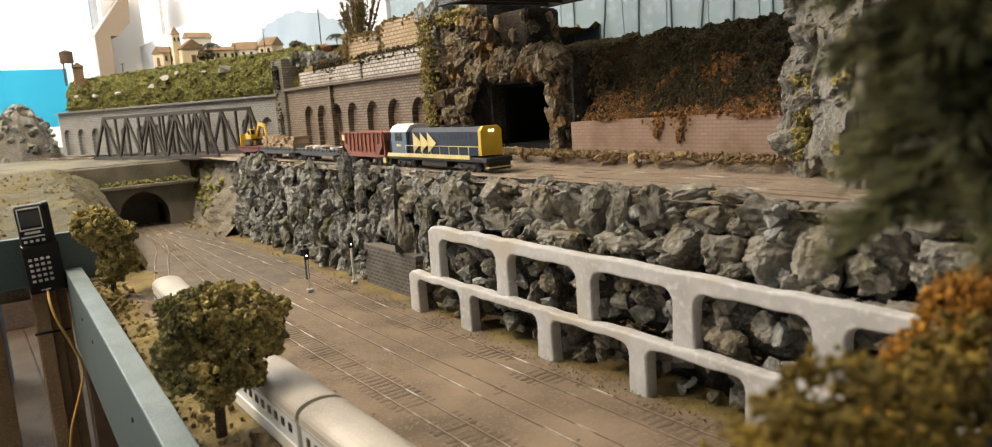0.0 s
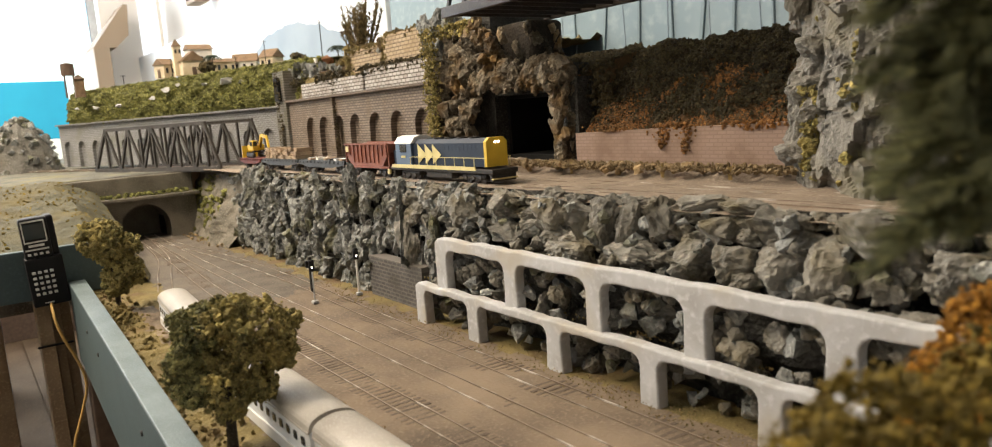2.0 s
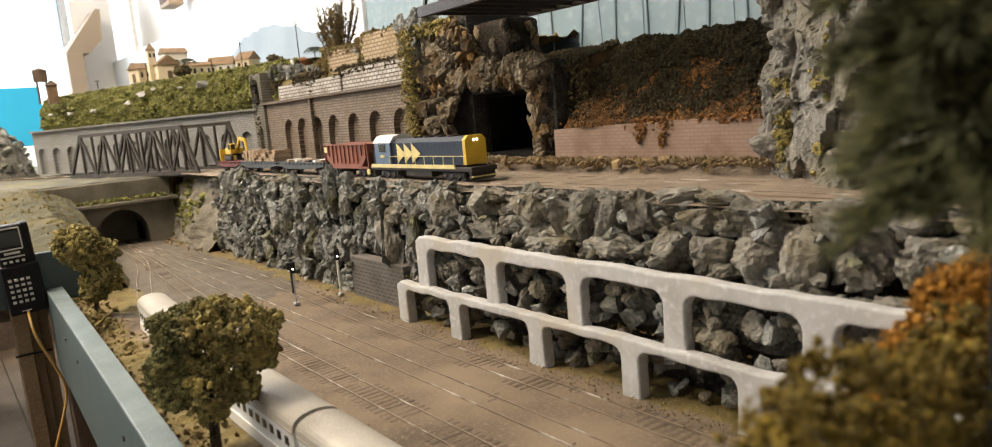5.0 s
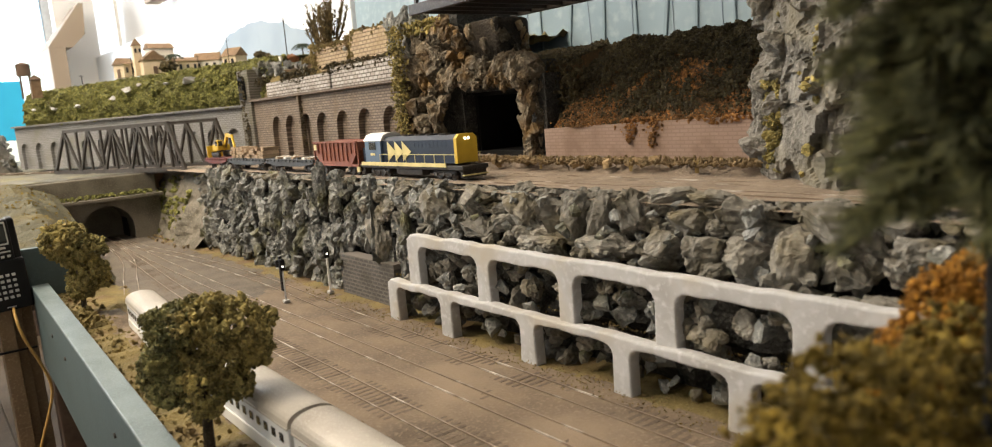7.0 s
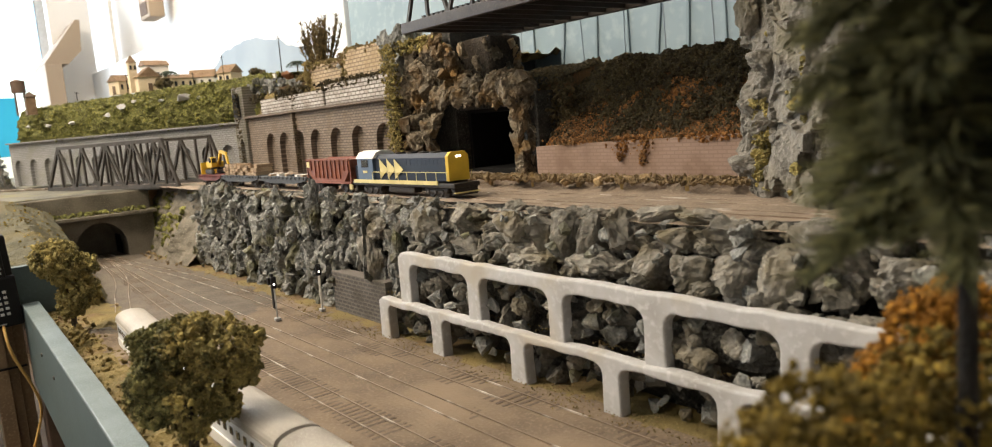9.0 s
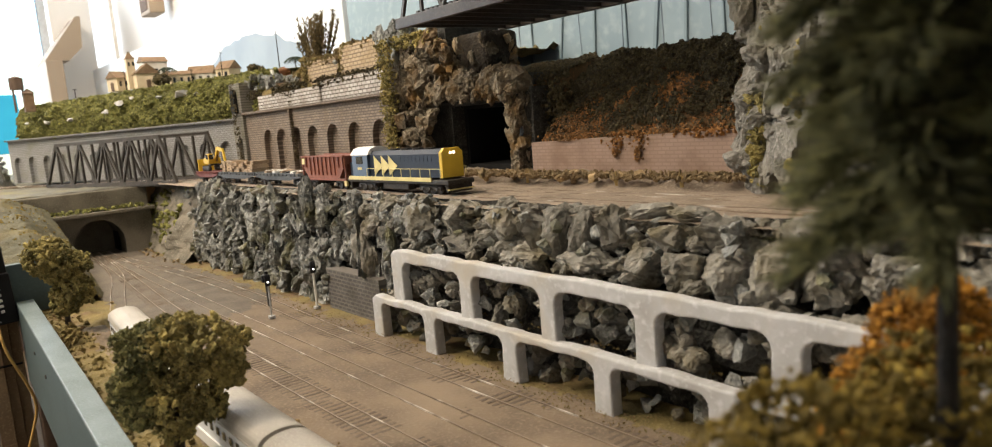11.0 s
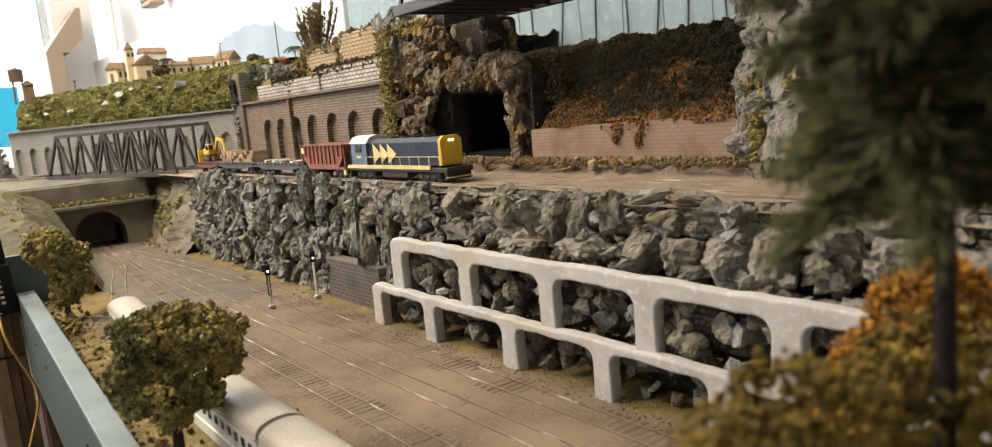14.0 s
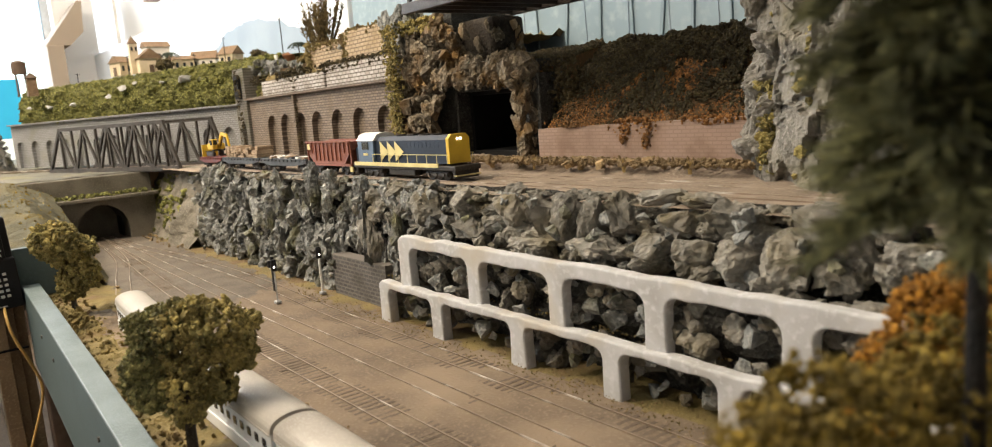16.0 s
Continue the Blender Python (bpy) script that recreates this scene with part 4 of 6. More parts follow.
hs = tagged(link("earth_bank", sheet_mesh("earth_bank", hillside, 150, 60), "hill"), "reddish brown earth bank under dark scrub", "bank", kind="structure")
rng = random.Random(31)
rows, rust = [], []
for _ in range(26000):
    u, v = rng.random(), rng.random() ** 0.85
    x, y, z = hillside(u, min(v, 0.995))
    patch = 1.2 * fbm((y, v * 0.1, 4), 26, 3) - 1.9 * (v - 0.42) - 0.7 * rng.random() ** 3
    r_ = rng.uniform(0.0006, 0.0019) * (0.75 + 0.5 * v)
    if v > 0.06 and patch < 0.0:
        rows.append((x - 0.002, y, z + rng.uniform(0, 0.003), r_))
    elif rng.random() < 0.85:
        rust.append((x - 0.001, y, z, r_ * 0.8))
for _ in range(700):
    rows.append((0.604 + rng.gauss(0, 0.006), rng.uniform(0.652, 0.694), rng.uniform(1.135, 1.236), rng.uniform(0.0008, 0.0026)))
# tufts along the crest and drapes over the wall
for _ in range(900):
    x, y, z = hillside(rng.random(), 0.98)
    rows.append((x, y, z + 0.007 * max(0.0, fbm((0.0, y, 8), 34)) + rng.uniform(0, 0.003), rng.uniform(0.0012, 0.0030)))
for yc, wide, drop in ((0.545, 0.010, 0.022), (0.517, 0.006, 0.028), (0.61, 0.02, 0.006), (0.45, 0.03, 0.007)):
    for _ in range(150):
        k = rng.random() ** 1.5
        rust.append((0.559 + rng.uniform(-0.0015, 0.004), yc + rng.gauss(0, wide * (1 - 0.7 * k)), 1.167 - drop * k, rng.uniform(0.0006, 0.0018)))
tagged(clumps("scrub", rows, "hill_leaf", None, seed=3), "dark brown scrub covering the earth bank", "scrub", kind="stuff")
tagged(clumps("rust_scrub", rust, "rust_leaf", None, seed=6), "rust-brown scrub on the lower earth bank", "scrub", kind="stuff")

# rubble, tufts and tan scatter along the foot of the walls
rng = random.Random(41)
RUB = [rock_mesh("rubble", 400 + i, (1, 1, 0.7), 1, 0.09, 11) for i in range(4)]
for d in RUB:
    d.materials.append(M["tan"])
rub = thing("rubble_strip", (0, 0, 0), "tan rubble and dry weeds along the wall foot", "rubble")
for _ in range(55):
    y = rng.uniform(0.40, 0.86)
    put(RUB, "rubble_stone", rub, 0.535 + rng.uniform(-0.014, 0.018), y, 1.128 + rng.uniform(-0.002, 0.003), rng.uniform(0.003, 0.009), rng, 40)
for _ in range(50):
    put(RUB, "rubble_stone", rub, 0.545 + rng.uniform(-0.006, 0.002), rng.uniform(0.9, 1.46), 1.128, rng.uniform(0.0015, 0.004), rng, 40)
rows = [(0.535 + rng.uniform(-0.018, 0.02), rng.uniform(0.38, 0.86), 1.128 + rng.uniform(0, 0.004), rng.uniform(0.0006, 0.0020)) for _ in range(2200)]
tagged(clumps("dry_weed_cover", rows, "tan", rub, seed=8), kind="stuff")
for y in (0.634, 0.513, 0.442):
    g = thing("grass_tuft", (0.524, y, 1.122), "pale straw grass tuft by the track", "grass tuft", "straw tufts")
    blades("stalk_cluster", [((rng.uniform(-0.001, 0.001), rng.uniform(-0.001, 0.001), 0), (rng.uniform(-0.003, 0.003), rng.uniform(-0.003, 0.003), rng.uniform(0.009, 0.016)), 0.0005) for _ in range(22)], "straw", g)

# ---- big grey cliff ----


def cliff(u, v):
    y = 0.398 - u * 0.60
    base = 0.545 - 0.060 * min(1.0, u * 7)
    z = 1.112 + 0.178 * v
    warp = 1.6 * fbm((1, y, z), 16, 3)
    x = base + 0.016 * fbm((0, y * 1.3, z * 0.8), 10, 3) + 0.008 * noise.cell(Vector((y * 38 + warp, z * 17 + warp, 3))) + 0.003 * noise.cell(Vector((y * 90 + 2 * warp, z * 45 + warp, 7))) + 0.003 * fbm((5, y, z), 45) + 0.012 * v
    if v > 0.97:
        x += 0.16
    return (x, y, z)


cl = tagged(link("cliff", sheet_mesh("cliff", cliff, 240, 110), "rock_face"), "tall grey cliff face beside the upper track", "cliff", kind="structure")
rng = random.Random(51)
FACE = [d.copy() for d in SLABS[3:] + BOULDERS[4:]]
for d in FACE:
    d.materials.clear()
    d.materials.append(M["rock_face"])
for k in range(34):
    put(FACE, "rock", cl, 0.548 - rng.random() * 0.020, 0.372 + rng.uniform(-0.014, 0.014), 1.12 + 0.165 * k / 33, rng.uniform(0.014, 0.021), rng, 12, 30, 1.1)
rows = []
for _ in range(900):
    u, v = rng.uniform(0.0, 0.5), rng.random()
    if fbm((u * 4, v, 2), 5) + (v > 0.88) * 0.8 < 0.35:
        continue
    x, y, z = cliff(u, min(v, 0.96))
    rows.append((x, y, z, rng.uniform(0.0015, 0.004)))
for _ in range(260):
    rows.append((0.527 + rng.uniform(-0.006, 0.006), 0.372 + rng.uniform(-0.006, 0.006), rng.uniform(1.125, 1.19), rng.uniform(0.0015, 0.0035)))
tagged(clumps("ivy", rows, "leaf", None, seed=9), "olive creepers on the grey cliff", "creeper", kind="stuff")
# greenery between brick wall and cave, and over the blocks
iv = thing("ivy_strip", (0, 0, 0), "olive creepers between brick wall and tunnel rock", "creeper", kind="stuff")
rows = [(0.543 + rng.uniform(-0.004, 0.006), 0.925 + rng.uniform(-0.012, 0.012) + 0.006 * math.sin(i), 1.14 + 0.16 * rng.random(), rng.uniform(0.0006, 0.002)) for i in range(1300)]
rows += [(0.560 + rng.uniform(-0.003, 0.02), rng.uniform(0.85, 0.93), 1.285 + rng.uniform(0, 0.018), rng.uniform(0.0008, 0.0026)) for _ in range(500)]
tagged(clumps("foliage", rows, "leaf", iv, seed=10), kind="stuff")
iv = thing("ivy_ledge", (0, 0, 0), "brown weeds on the ledge between the block courses", "creeper", kind="stuff")
rows = []
for _ in range(2600):
    y = rng.uniform(0.95, 1.47)
    if fbm((0, y, 0), 12) < -0.15:
        continue
    rows.append((0.566 + rng.uniform(-0.012, 0.015), y, 1.262 + rng.uniform(-0.006, 0.010), rng.uniform(0.0007, 0.0022)))
rows += [(0.548 + rng.uniform(-0.003, 0.004), 1.247 + rng.uniform(-0.006, 0.006), rng.uniform(1.14, 1.268), rng.uniform(0.0006, 0.0018)) for _ in range(150)]
rows += [(0.538, 1.475 + rng.uniform(-0.012, 0.012), rng.uniform(1.13, 1.29), rng.uniform(0.0006, 0.002)) for _ in range(150)]
tagged(clumps("foliage", rows, "hill_leaf", iv, seed=11), kind="stuff")

# ---- upper girder bridge overhead ----
gb = thing("girder_bridge", (0, 0, 0), "dark brown steel bridge crossing overhead", "bridge")
ya, yb, zb = 0.80, 0.10, 1.295
for x in (0.492, 0.64):
    simple("girder", (x, (ya + yb) / 2, zb + 0.006), (0.006, ya - yb, 0.012), "steel_b", gb, w=0.0008)
    bm = bmesh.new()
    bar(bm, (x, ya - 0.05, zb + 0.10), (x, yb, zb + 0.10), 0.005, 0.006)
    part("top_chord", bm, "steel_b", gb)
    k = 0
    y = ya - 0.012
    while y > yb + 0.03:
        bm = bmesh.new()
        bar(bm, (x, y, zb + 0.011), (x, y - 0.038, zb + 0.098), 0.0035, 0.004)
        part("diagonal", bm, "steel_b", gb)
        bm = bmesh.new()
        bar(bm, (x, y - 0.04, zb + 0.011), (x, y - 0.04, zb + 0.098), 0.003, 0.004)
        part("post", bm, "steel_b", gb)
        bm = bmesh.new()
        bar(bm, (x, y - 0.078, zb + 0.011), (x, y - 0.042, zb + 0.098), 0.0035, 0.004)
        part("diagonal", bm, "steel_b", gb)
        y -= 0.08
for i in range(26):
    simple("cross_beam", (0.566, ya - 0.012 - i * 0.0268, zb + 0.006), (0.142, 0.004, 0.009), "steel_b", gb)
for x in (0.545, 0.567, 0.588):
    simple("stringer", (x, (ya + yb) / 2, zb + 0.014), (0.005, ya - yb, 0.006), "steel_b", gb)
for i in range(75):
    simple("sleeper", (0.566, ya - 0.006 - i * 0.0092, zb + 0.019), (0.10, 0.0052, 0.0035), "steel_b", gb)

# ---- truss bridge of the far main line ----
tb = thing("truss_bridge", (0.44, 1.50, 1.118), "weathered dark timber-brown through truss bridge", "bridge", rz=math.degrees(math.atan2(0.56, -0.19)))
H, BAY = 0.085, 0.0438
for side, s0 in ((0.037, 0.0075), (-0.037, -0.030)):
    def member(nm, a, b, w=0.0042, d=0.0048):
        bm = bmesh.new()
        bar(bm, (s0 + a[0], side, a[1]), (s0 + b[0], side, b[1]), w, d)
        part(nm, bm, "steel", tb)
    member("bottom_chord", (-0.037, 0.002), (8 * BAY + 0.059, 0.002), 0.005, 0.008)
    member("top_chord", (-0.003, H), (8 * BAY + 0.003, H), 0.005, 0.006)
    member("end_post", (0, H), (-0.036, 0.0), 0.005, 0.0055)
    member("end_post", (8 * BAY, H), (8 * BAY + 0.057, 0.0), 0.005, 0.0055)
    for i in range(9):
        member("post", (i * BAY, H), (i * BAY, 0.0), 0.0036, 0.0042)
        if i % 2 == 0 and i > 0:
            member("diagonal", (i * BAY, H), ((i - 1) * BAY, 0.0))
        if i % 2 == 0 and i < 8:
            member("diagonal", (i * BAY, H), ((i + 1) * BAY, 0.0))
for i in range(9):
    bm = bmesh.new()
    bar(bm, (0.0075 + i * BAY, 0.037, H), (-0.03 + i * BAY, -0.037, H), 0.003, 0.003)
    part("strut", bm, "steel", tb)
simple("deck", (0.17, 0, -0.002), (0.44, 0.07, 0.006), "steel", tb, w=0.001)

# ---- far ground, gorge, tunnel portal ----


def far_ground(u, v):
    x, y = -0.75 + u * 1.62, 1.60 + v * 1.9
    z = 1.116 + 0.002 * fbm((x, y, 0), 20)
    return (x, y, z)


tagged(link("far_ground", sheet_mesh("far_ground", far_ground, 70, 80), "far_dust"), "pale dusty ground beyond the bridge", "ground", kind="structure")
tagged(simple("gorge_side", (-0.235, 1.47, 1.0), (0.852, 0.33, 0.10), "portal", w=0.006), "pale plaster gorge side under the slope", "slope", kind="structure")
tagged(simple("gorge_back", (0.36, 1.70, 1.055), (0.5, 0.10, 0.118), "portal", w=0.003), "pale plaster bank under the bridge", "slope", kind="structure")
fb = thing("far_benchwork", (0, 0, 0), "plywood table carrying the far ground on timber legs", "benchwork")
simple("plywood_top", (0.06, 2.56, 1.095), (1.60, 1.85, 0.03), "wood", fb, w=0.001)
for x_, y_ in ((-0.68, 1.70), (-0.68, 3.42), (0.80, 3.42)):
    simple("leg", (x_, y_, 0.64), (0.05, 0.05, 0.88), "wood", fb, w=0.002)
pt = arched_wall("tunnel_portal", 0.185, 0.077, [(0.093, 0.043, 0.022)], 0.24, "portal", 0.25, (0.203, 1.56, 0.997), 0, "weathered grey-brown concrete tunnel portal", category="tunnel portal")
# black boards paint the portal's inner darkness
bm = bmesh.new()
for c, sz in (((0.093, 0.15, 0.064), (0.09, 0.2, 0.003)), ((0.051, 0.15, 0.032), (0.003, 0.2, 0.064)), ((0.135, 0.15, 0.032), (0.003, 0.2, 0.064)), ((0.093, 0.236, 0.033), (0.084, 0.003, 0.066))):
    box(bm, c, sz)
part("tunnel_lining", bm, "black", pt, "black boards painting the darkness inside the portal")
simple("coping", (0.0925, 0.004, 0.0785), (0.196, 0.03, 0.006), "portal", pt, w=0.001)
simple("abutment", (0.045, 0.045, 0.0985), (0.285, 0.05, 0.038), "portal", pt, w=0.002)
bm = bmesh.new()
rows = [(0.205 + rng.uniform(0, 0.18), 1.565 + rng.uniform(-0.01, 0.025), 1.079 + rng.uniform(0, 0.006), rng.uniform(0.001, 0.0035)) for _ in range(240)]
bm.free()
tagged(clumps("moss_on_coping", rows, "moss_leaf", thing("moss_patch", (0, 0, 0), "olive moss along the portal coping", "moss"), seed=12), kind="stuff")


def gorge(u, v):
    y = 1.30 + 0.32 * u
    k = v
    x = 0.372 + 0.05 * k + 0.03 * max(0.0, (0.35 - u)) - 0.02 * (1 - k) * (u < 0.3) + 0.010 * fbm((0, y, k * 0.12), 16) + 0.003 * fbm((0, y, k * 0.12), 70)
    return (x, y, 0.995 + 0.127 * k)


gg = tagged(link("gorge_slope", sheet_mesh("gorge_slope", gorge, 60, 40), "portal"), "pale plaster slope beside the portal with scrub", "slope", kind="structure")
rows = []
rng = random.Random(61)
for _ in range(420):
    u, v = rng.uniform(0.25, 0.95), rng.uniform(0.0, 0.9)
    if fbm((u * 3, v * 3, 0), 2) < 0.12:
        continue
    x, y, z = gorge(u, v)
    rows.append((x - 0.002, y, z, rng.uniform(0.0015, 0.005)))
tagged(clumps("scrub", rows, "moss_leaf", gg, seed=13), kind="stuff")
for _ in range(26):
    put(RUB, "rubble_stone", gg, 0.36 + rng.uniform(-0.012, 0.008), rng.uniform(1.32, 1.54), 1.001, rng.uniform(0.002, 0.005), rng, 40)


def left_hill(u, v):
    x, y = -0.65 + u * 0.875, 1.115 + v * 0.52
    k = min(1.0, max(0.0, v * 1.15))
    z = 1.058 + (1.117 - 1.058) * k ** 0.8 + 0.007 * fbm((x, y, 0), 11) * math.sin(math.pi * v) + 0.003 * fbm((x, y, 2), 45)
    if u > 0.92:
        z -= 0.085 * ((u - 0.92) / 0.08) ** 1.5 * (1 - 0.75 * v) + 0.006 * fbm((x, y, 5), 40)
    return (x, y, z)


tagged(link("left_hill", sheet_mesh("left_hill", left_hill, 110, 70), "slope"), "tan and yellow grassy slope up to the far ground", "slope", kind="structure")
rows = []
for _ in range(1600):
    x, y, z = left_hill(rng.uniform(0.6, 1.0), rng.uniform(0, 0.95))
    if fbm((x, y, 4), 14) > 0.0:
        rows.append((x, y, z, rng.uniform(0.0005, 0.0022)))
hillscrub = clumps("slope_scrub", rows, "leaf_y", seed=15)
tagged(hillscrub, "yellow-olive scrub on the tan slope", "scrub", kind="stuff")
mound = thing("rock_mound", (0.17, 2.30, 1.116), "pale rocky mound with green scrub at the wall's end", "rock mound")
link("mound_core", sheet_mesh("mound_core", lambda u, v: ((v * 0.085) * math.cos(6.2832 * u), (v * 0.075) * math.sin(6.2832 * u), 0.13 * (1 - v ** 2.2) + 0.02 * fbm((math.cos(6.2832 * u) * v, math.sin(6.2832 * u) * v, 0), 3.0) - 0.01 * v), 40, 16), "rock_face", mound)
for _ in range(110):
    a, r = rng.uniform(0, 6.3), rng.random() ** 0.6 * 0.085
    put(CHIPS, "rock", mound, 0.17 + r * math.cos(a), 2.30 + r * math.sin(a) * 0.88, 1.116 + 0.13 * (1 - (r / 0.085) ** 2.2), rng.uniform(0.008, 0.017), rng, 60, 180)
rows = [(0.165 + rng.uniform(-0.055, 0.055), 2.27 + rng.uniform(-0.04, 0.03), 1.12 + rng.uniform(0, 0.10), rng.uniform(0.002, 0.006)) for _ in range(420)]
tagged(clumps("scrub", rows, "leaf_g", mound, seed=14), kind="stuff")
# the hill body behind the walls
bm = bmesh.new()
box(bm, (0.72, 1.31, 1.20), (0.27, 0.48, 0.16))
tagged(part("hill_core", bm, "hill"), "brown hill body behind the walls", "hill", kind="structure")
bm = bmesh.new()
box(bm, (0.72, 1.24, 0.55), (0.20, 3.2, 1.06))
tagged(part("benchwork", bm, "wood"), "timber benchwork carrying the layout", "benchwork", kind="structure")


# ---- fascia, throttle, timber ----
fa = thing("fascia_board", (0, 0, 0), "blue-green painted fascia board along the aisle", "fascia")
bm = bmesh.new()
prof = [(-0.4, 0), (1.092, 1)]
for y, _ in prof:
    xo = 0.0786 + 0.0334 * y
    for x, z in ((xo, 0.925), (xo + 0.013 + 0.0065 * max(0, y - 0.3), 0.925), (xo + 0.013 + 0.0065 * max(0, y - 0.3), 1.02), (xo, 1.02)):
        bm.verts.new((x, y, z))
bm.verts.ensure_lookup_table()
v = bm.verts
for q in ((0, 1, 2, 3), (7, 6, 5, 4), (0, 4, 5, 1), (1, 5, 6, 2), (3, 7, 4, 0)):
    bm.faces.new([v[i] for i in q])
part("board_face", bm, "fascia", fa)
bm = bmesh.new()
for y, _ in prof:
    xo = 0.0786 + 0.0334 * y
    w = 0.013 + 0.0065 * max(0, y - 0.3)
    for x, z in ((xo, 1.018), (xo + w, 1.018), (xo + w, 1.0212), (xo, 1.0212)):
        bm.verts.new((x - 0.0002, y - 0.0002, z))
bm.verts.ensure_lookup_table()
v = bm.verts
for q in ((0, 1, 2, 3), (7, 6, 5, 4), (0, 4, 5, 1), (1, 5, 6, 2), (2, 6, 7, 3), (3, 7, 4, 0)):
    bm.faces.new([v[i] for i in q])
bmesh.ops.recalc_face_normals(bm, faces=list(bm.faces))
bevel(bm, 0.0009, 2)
part("top_edge", bm, "fascia_top", fa, "paler top edge")
for y, z in ((0.59, 0.995), (0.83, 0.992), (0.92, 0.995), (0.42, 0.99)):
    bm = bmesh.new()
    xo = 0.0786 + 0.0334 * y
    cyl(bm, (xo + 0.001, y, z), (xo - 0.0012, y, z), 0.0022, 0.0018, 12)
    part("screw", bm, "steel", fa, "dull screw head")
bf = thing("fascia_board", (0, 0, 0), "blue-green painted fascia board across the aisle's end", "fascia")
simple("board_face", (-0.17, 1.107, 1.034), (0.66, 0.012, 0.060), "fascia", bf, w=0.001)
simple("side_return", (0.165, 1.14, 1.03), (0.012, 0.08, 0.05), "fascia", bf, w=0.001)

th = thing("throttle", (0.096, 1.092, 1.0), "black handheld train controller in its fascia pocket", "controller")
th.matrix_world = pose(0.092, 1.094, 1.0, 3, -3, 0) @ Matrix.Diagonal((0.80, 1, 1.04, 1))
simple("case", (0, -0.006, 0.055), (0.036, 0.014, 0.092), "plastic", th, w=0.003)
simple("side_grip", (0.021, 0.002, 0.056), (0.012, 0.018, 0.09), "plastic", th, w=0.003)
simple("holder", (0.004, -0.004, 0.028), (0.048, 0.024, 0.056), "plastic", th, "black open-top holder", w=0.002)
simple("screen", (-0.001, -0.0137, 0.086), (0.026, 0.001, 0.017), "screen", th, "grey display", w=0.0003)
for i, (x, z, w, h) in enumerate(((-0.015, 0.086, 0.0016, 0.022), (0.0135, 0.086, 0.0016, 0.022), (-0.001, 0.0975, 0.03, 0.0016), (-0.001, 0.074, 0.03, 0.0016), (-0.001, 0.0655, 0.03, 0.0016))):
    simple("trim_line", (x, -0.0136, z), (w, 0.0012, h), "key", th, "pale grey trim line")
simple("trim_line", (-0.001, -0.0136, 0.070), (0.02, 0.0012, 0.0025), "key", th)
for r in range(3):
    for c in range(4):
        simple("key", (-0.012 + 0.0076 * c, -0.0142, 0.0605 - 0.0065 * r), (0.0042, 0.002, 0.0026), "key", th, w=0.0004)
for r in range(5):
    for c in range(4):
        simple("key", (-0.012 + 0.0076 * c, -0.0172, 0.040 - 0.0062 * r), (0.0046, 0.0026, 0.0028), "key", th, w=0.0004)
simple("label_bar", (0.0, -0.0164, 0.004), (0.012, 0.0008, 0.0012), "key", th)
ca = thing("throttle_cable", (0, 0, 0), "yellow controller cable hanging in loose curves", "cable")
tube("wire", [(0.094, 1.088, 1.003), (0.091, 1.06, 1.0), (0.094, 1.05, 0.972), (0.108, 1.05, 0.936), (0.116, 1.05, 0.905), (0.104, 1.05, 0.869), (0.089, 1.05, 0.83), (0.085, 1.06, 0.76), (0.10, 1.08, 0.70), (0.11, 1.12, 0.66)], 0.0016, "cable", ca)
pp = thing("timber_post", (0.088, 1.17, 0), "pine benchwork post with paired boards", "post")
simple("board", (0.0, 0, 0.598), (0.016, 0.04, 0.796), "wood", pp, w=0.001)
simple("board", (0.0145, 0.02, 0.598), (0.011, 0.04, 0.796), "wood", pp, "knotty pine board", w=0.001)
simple("board", (0.027, 0.03, 0.598), (0.012, 0.03, 0.796), "wood", pp, w=0.001)
simple("strap", (0.008, -0.022, 0.935), (0.04, 0.004, 0.002), "plastic", pp, "thin black strap")
lg2 = thing("timber_post", (0.03, 1.45, 0), "pine post in the shade under the layout", "post")
simple("post_body", (0, 0, 0.605), (0.035, 0.035, 0.81), "wood", lg2, w=0.002)
# added panel: its dark colour stands for the darkness below the layout
cab = thing("under_layout_dark", (0.4, 1.3, 0.03), "added dark panel standing for the darkness under the layout", "cabinet")
simple("panel_face", (0.0, -0.2, 0.46), (0.56, 0.03, 0.92), "tank", cab, w=0.002)
# added block that darkens the pale wall below the window
cab = thing("dark_filler", (-0.6, 4.72, 0.2), "added dark low block standing for the darkness under the far window", "cabinet")
simple("cabinet_body", (0, 0, 0.3), (3.1, 0.4, 0.6), "tank", cab, w=0.005)
bar_ = thing("blue_drum", (-0.02, 3.6, 0.2), "dull blue drum on the floor", "drum")
bm = bmesh.new()
cyl(bm, (0, 0, 0), (0, 0, 0.34), 0.11, 0.11, 28)
part("drum_body", bm, "loco_b", bar_)
for i in range(12):
    ob = simple("plank", (-2.1 + 0.24 * i, 1.5, 0.194), (0.236, 6.9, 0.012), "floor", floor, w=0.002)

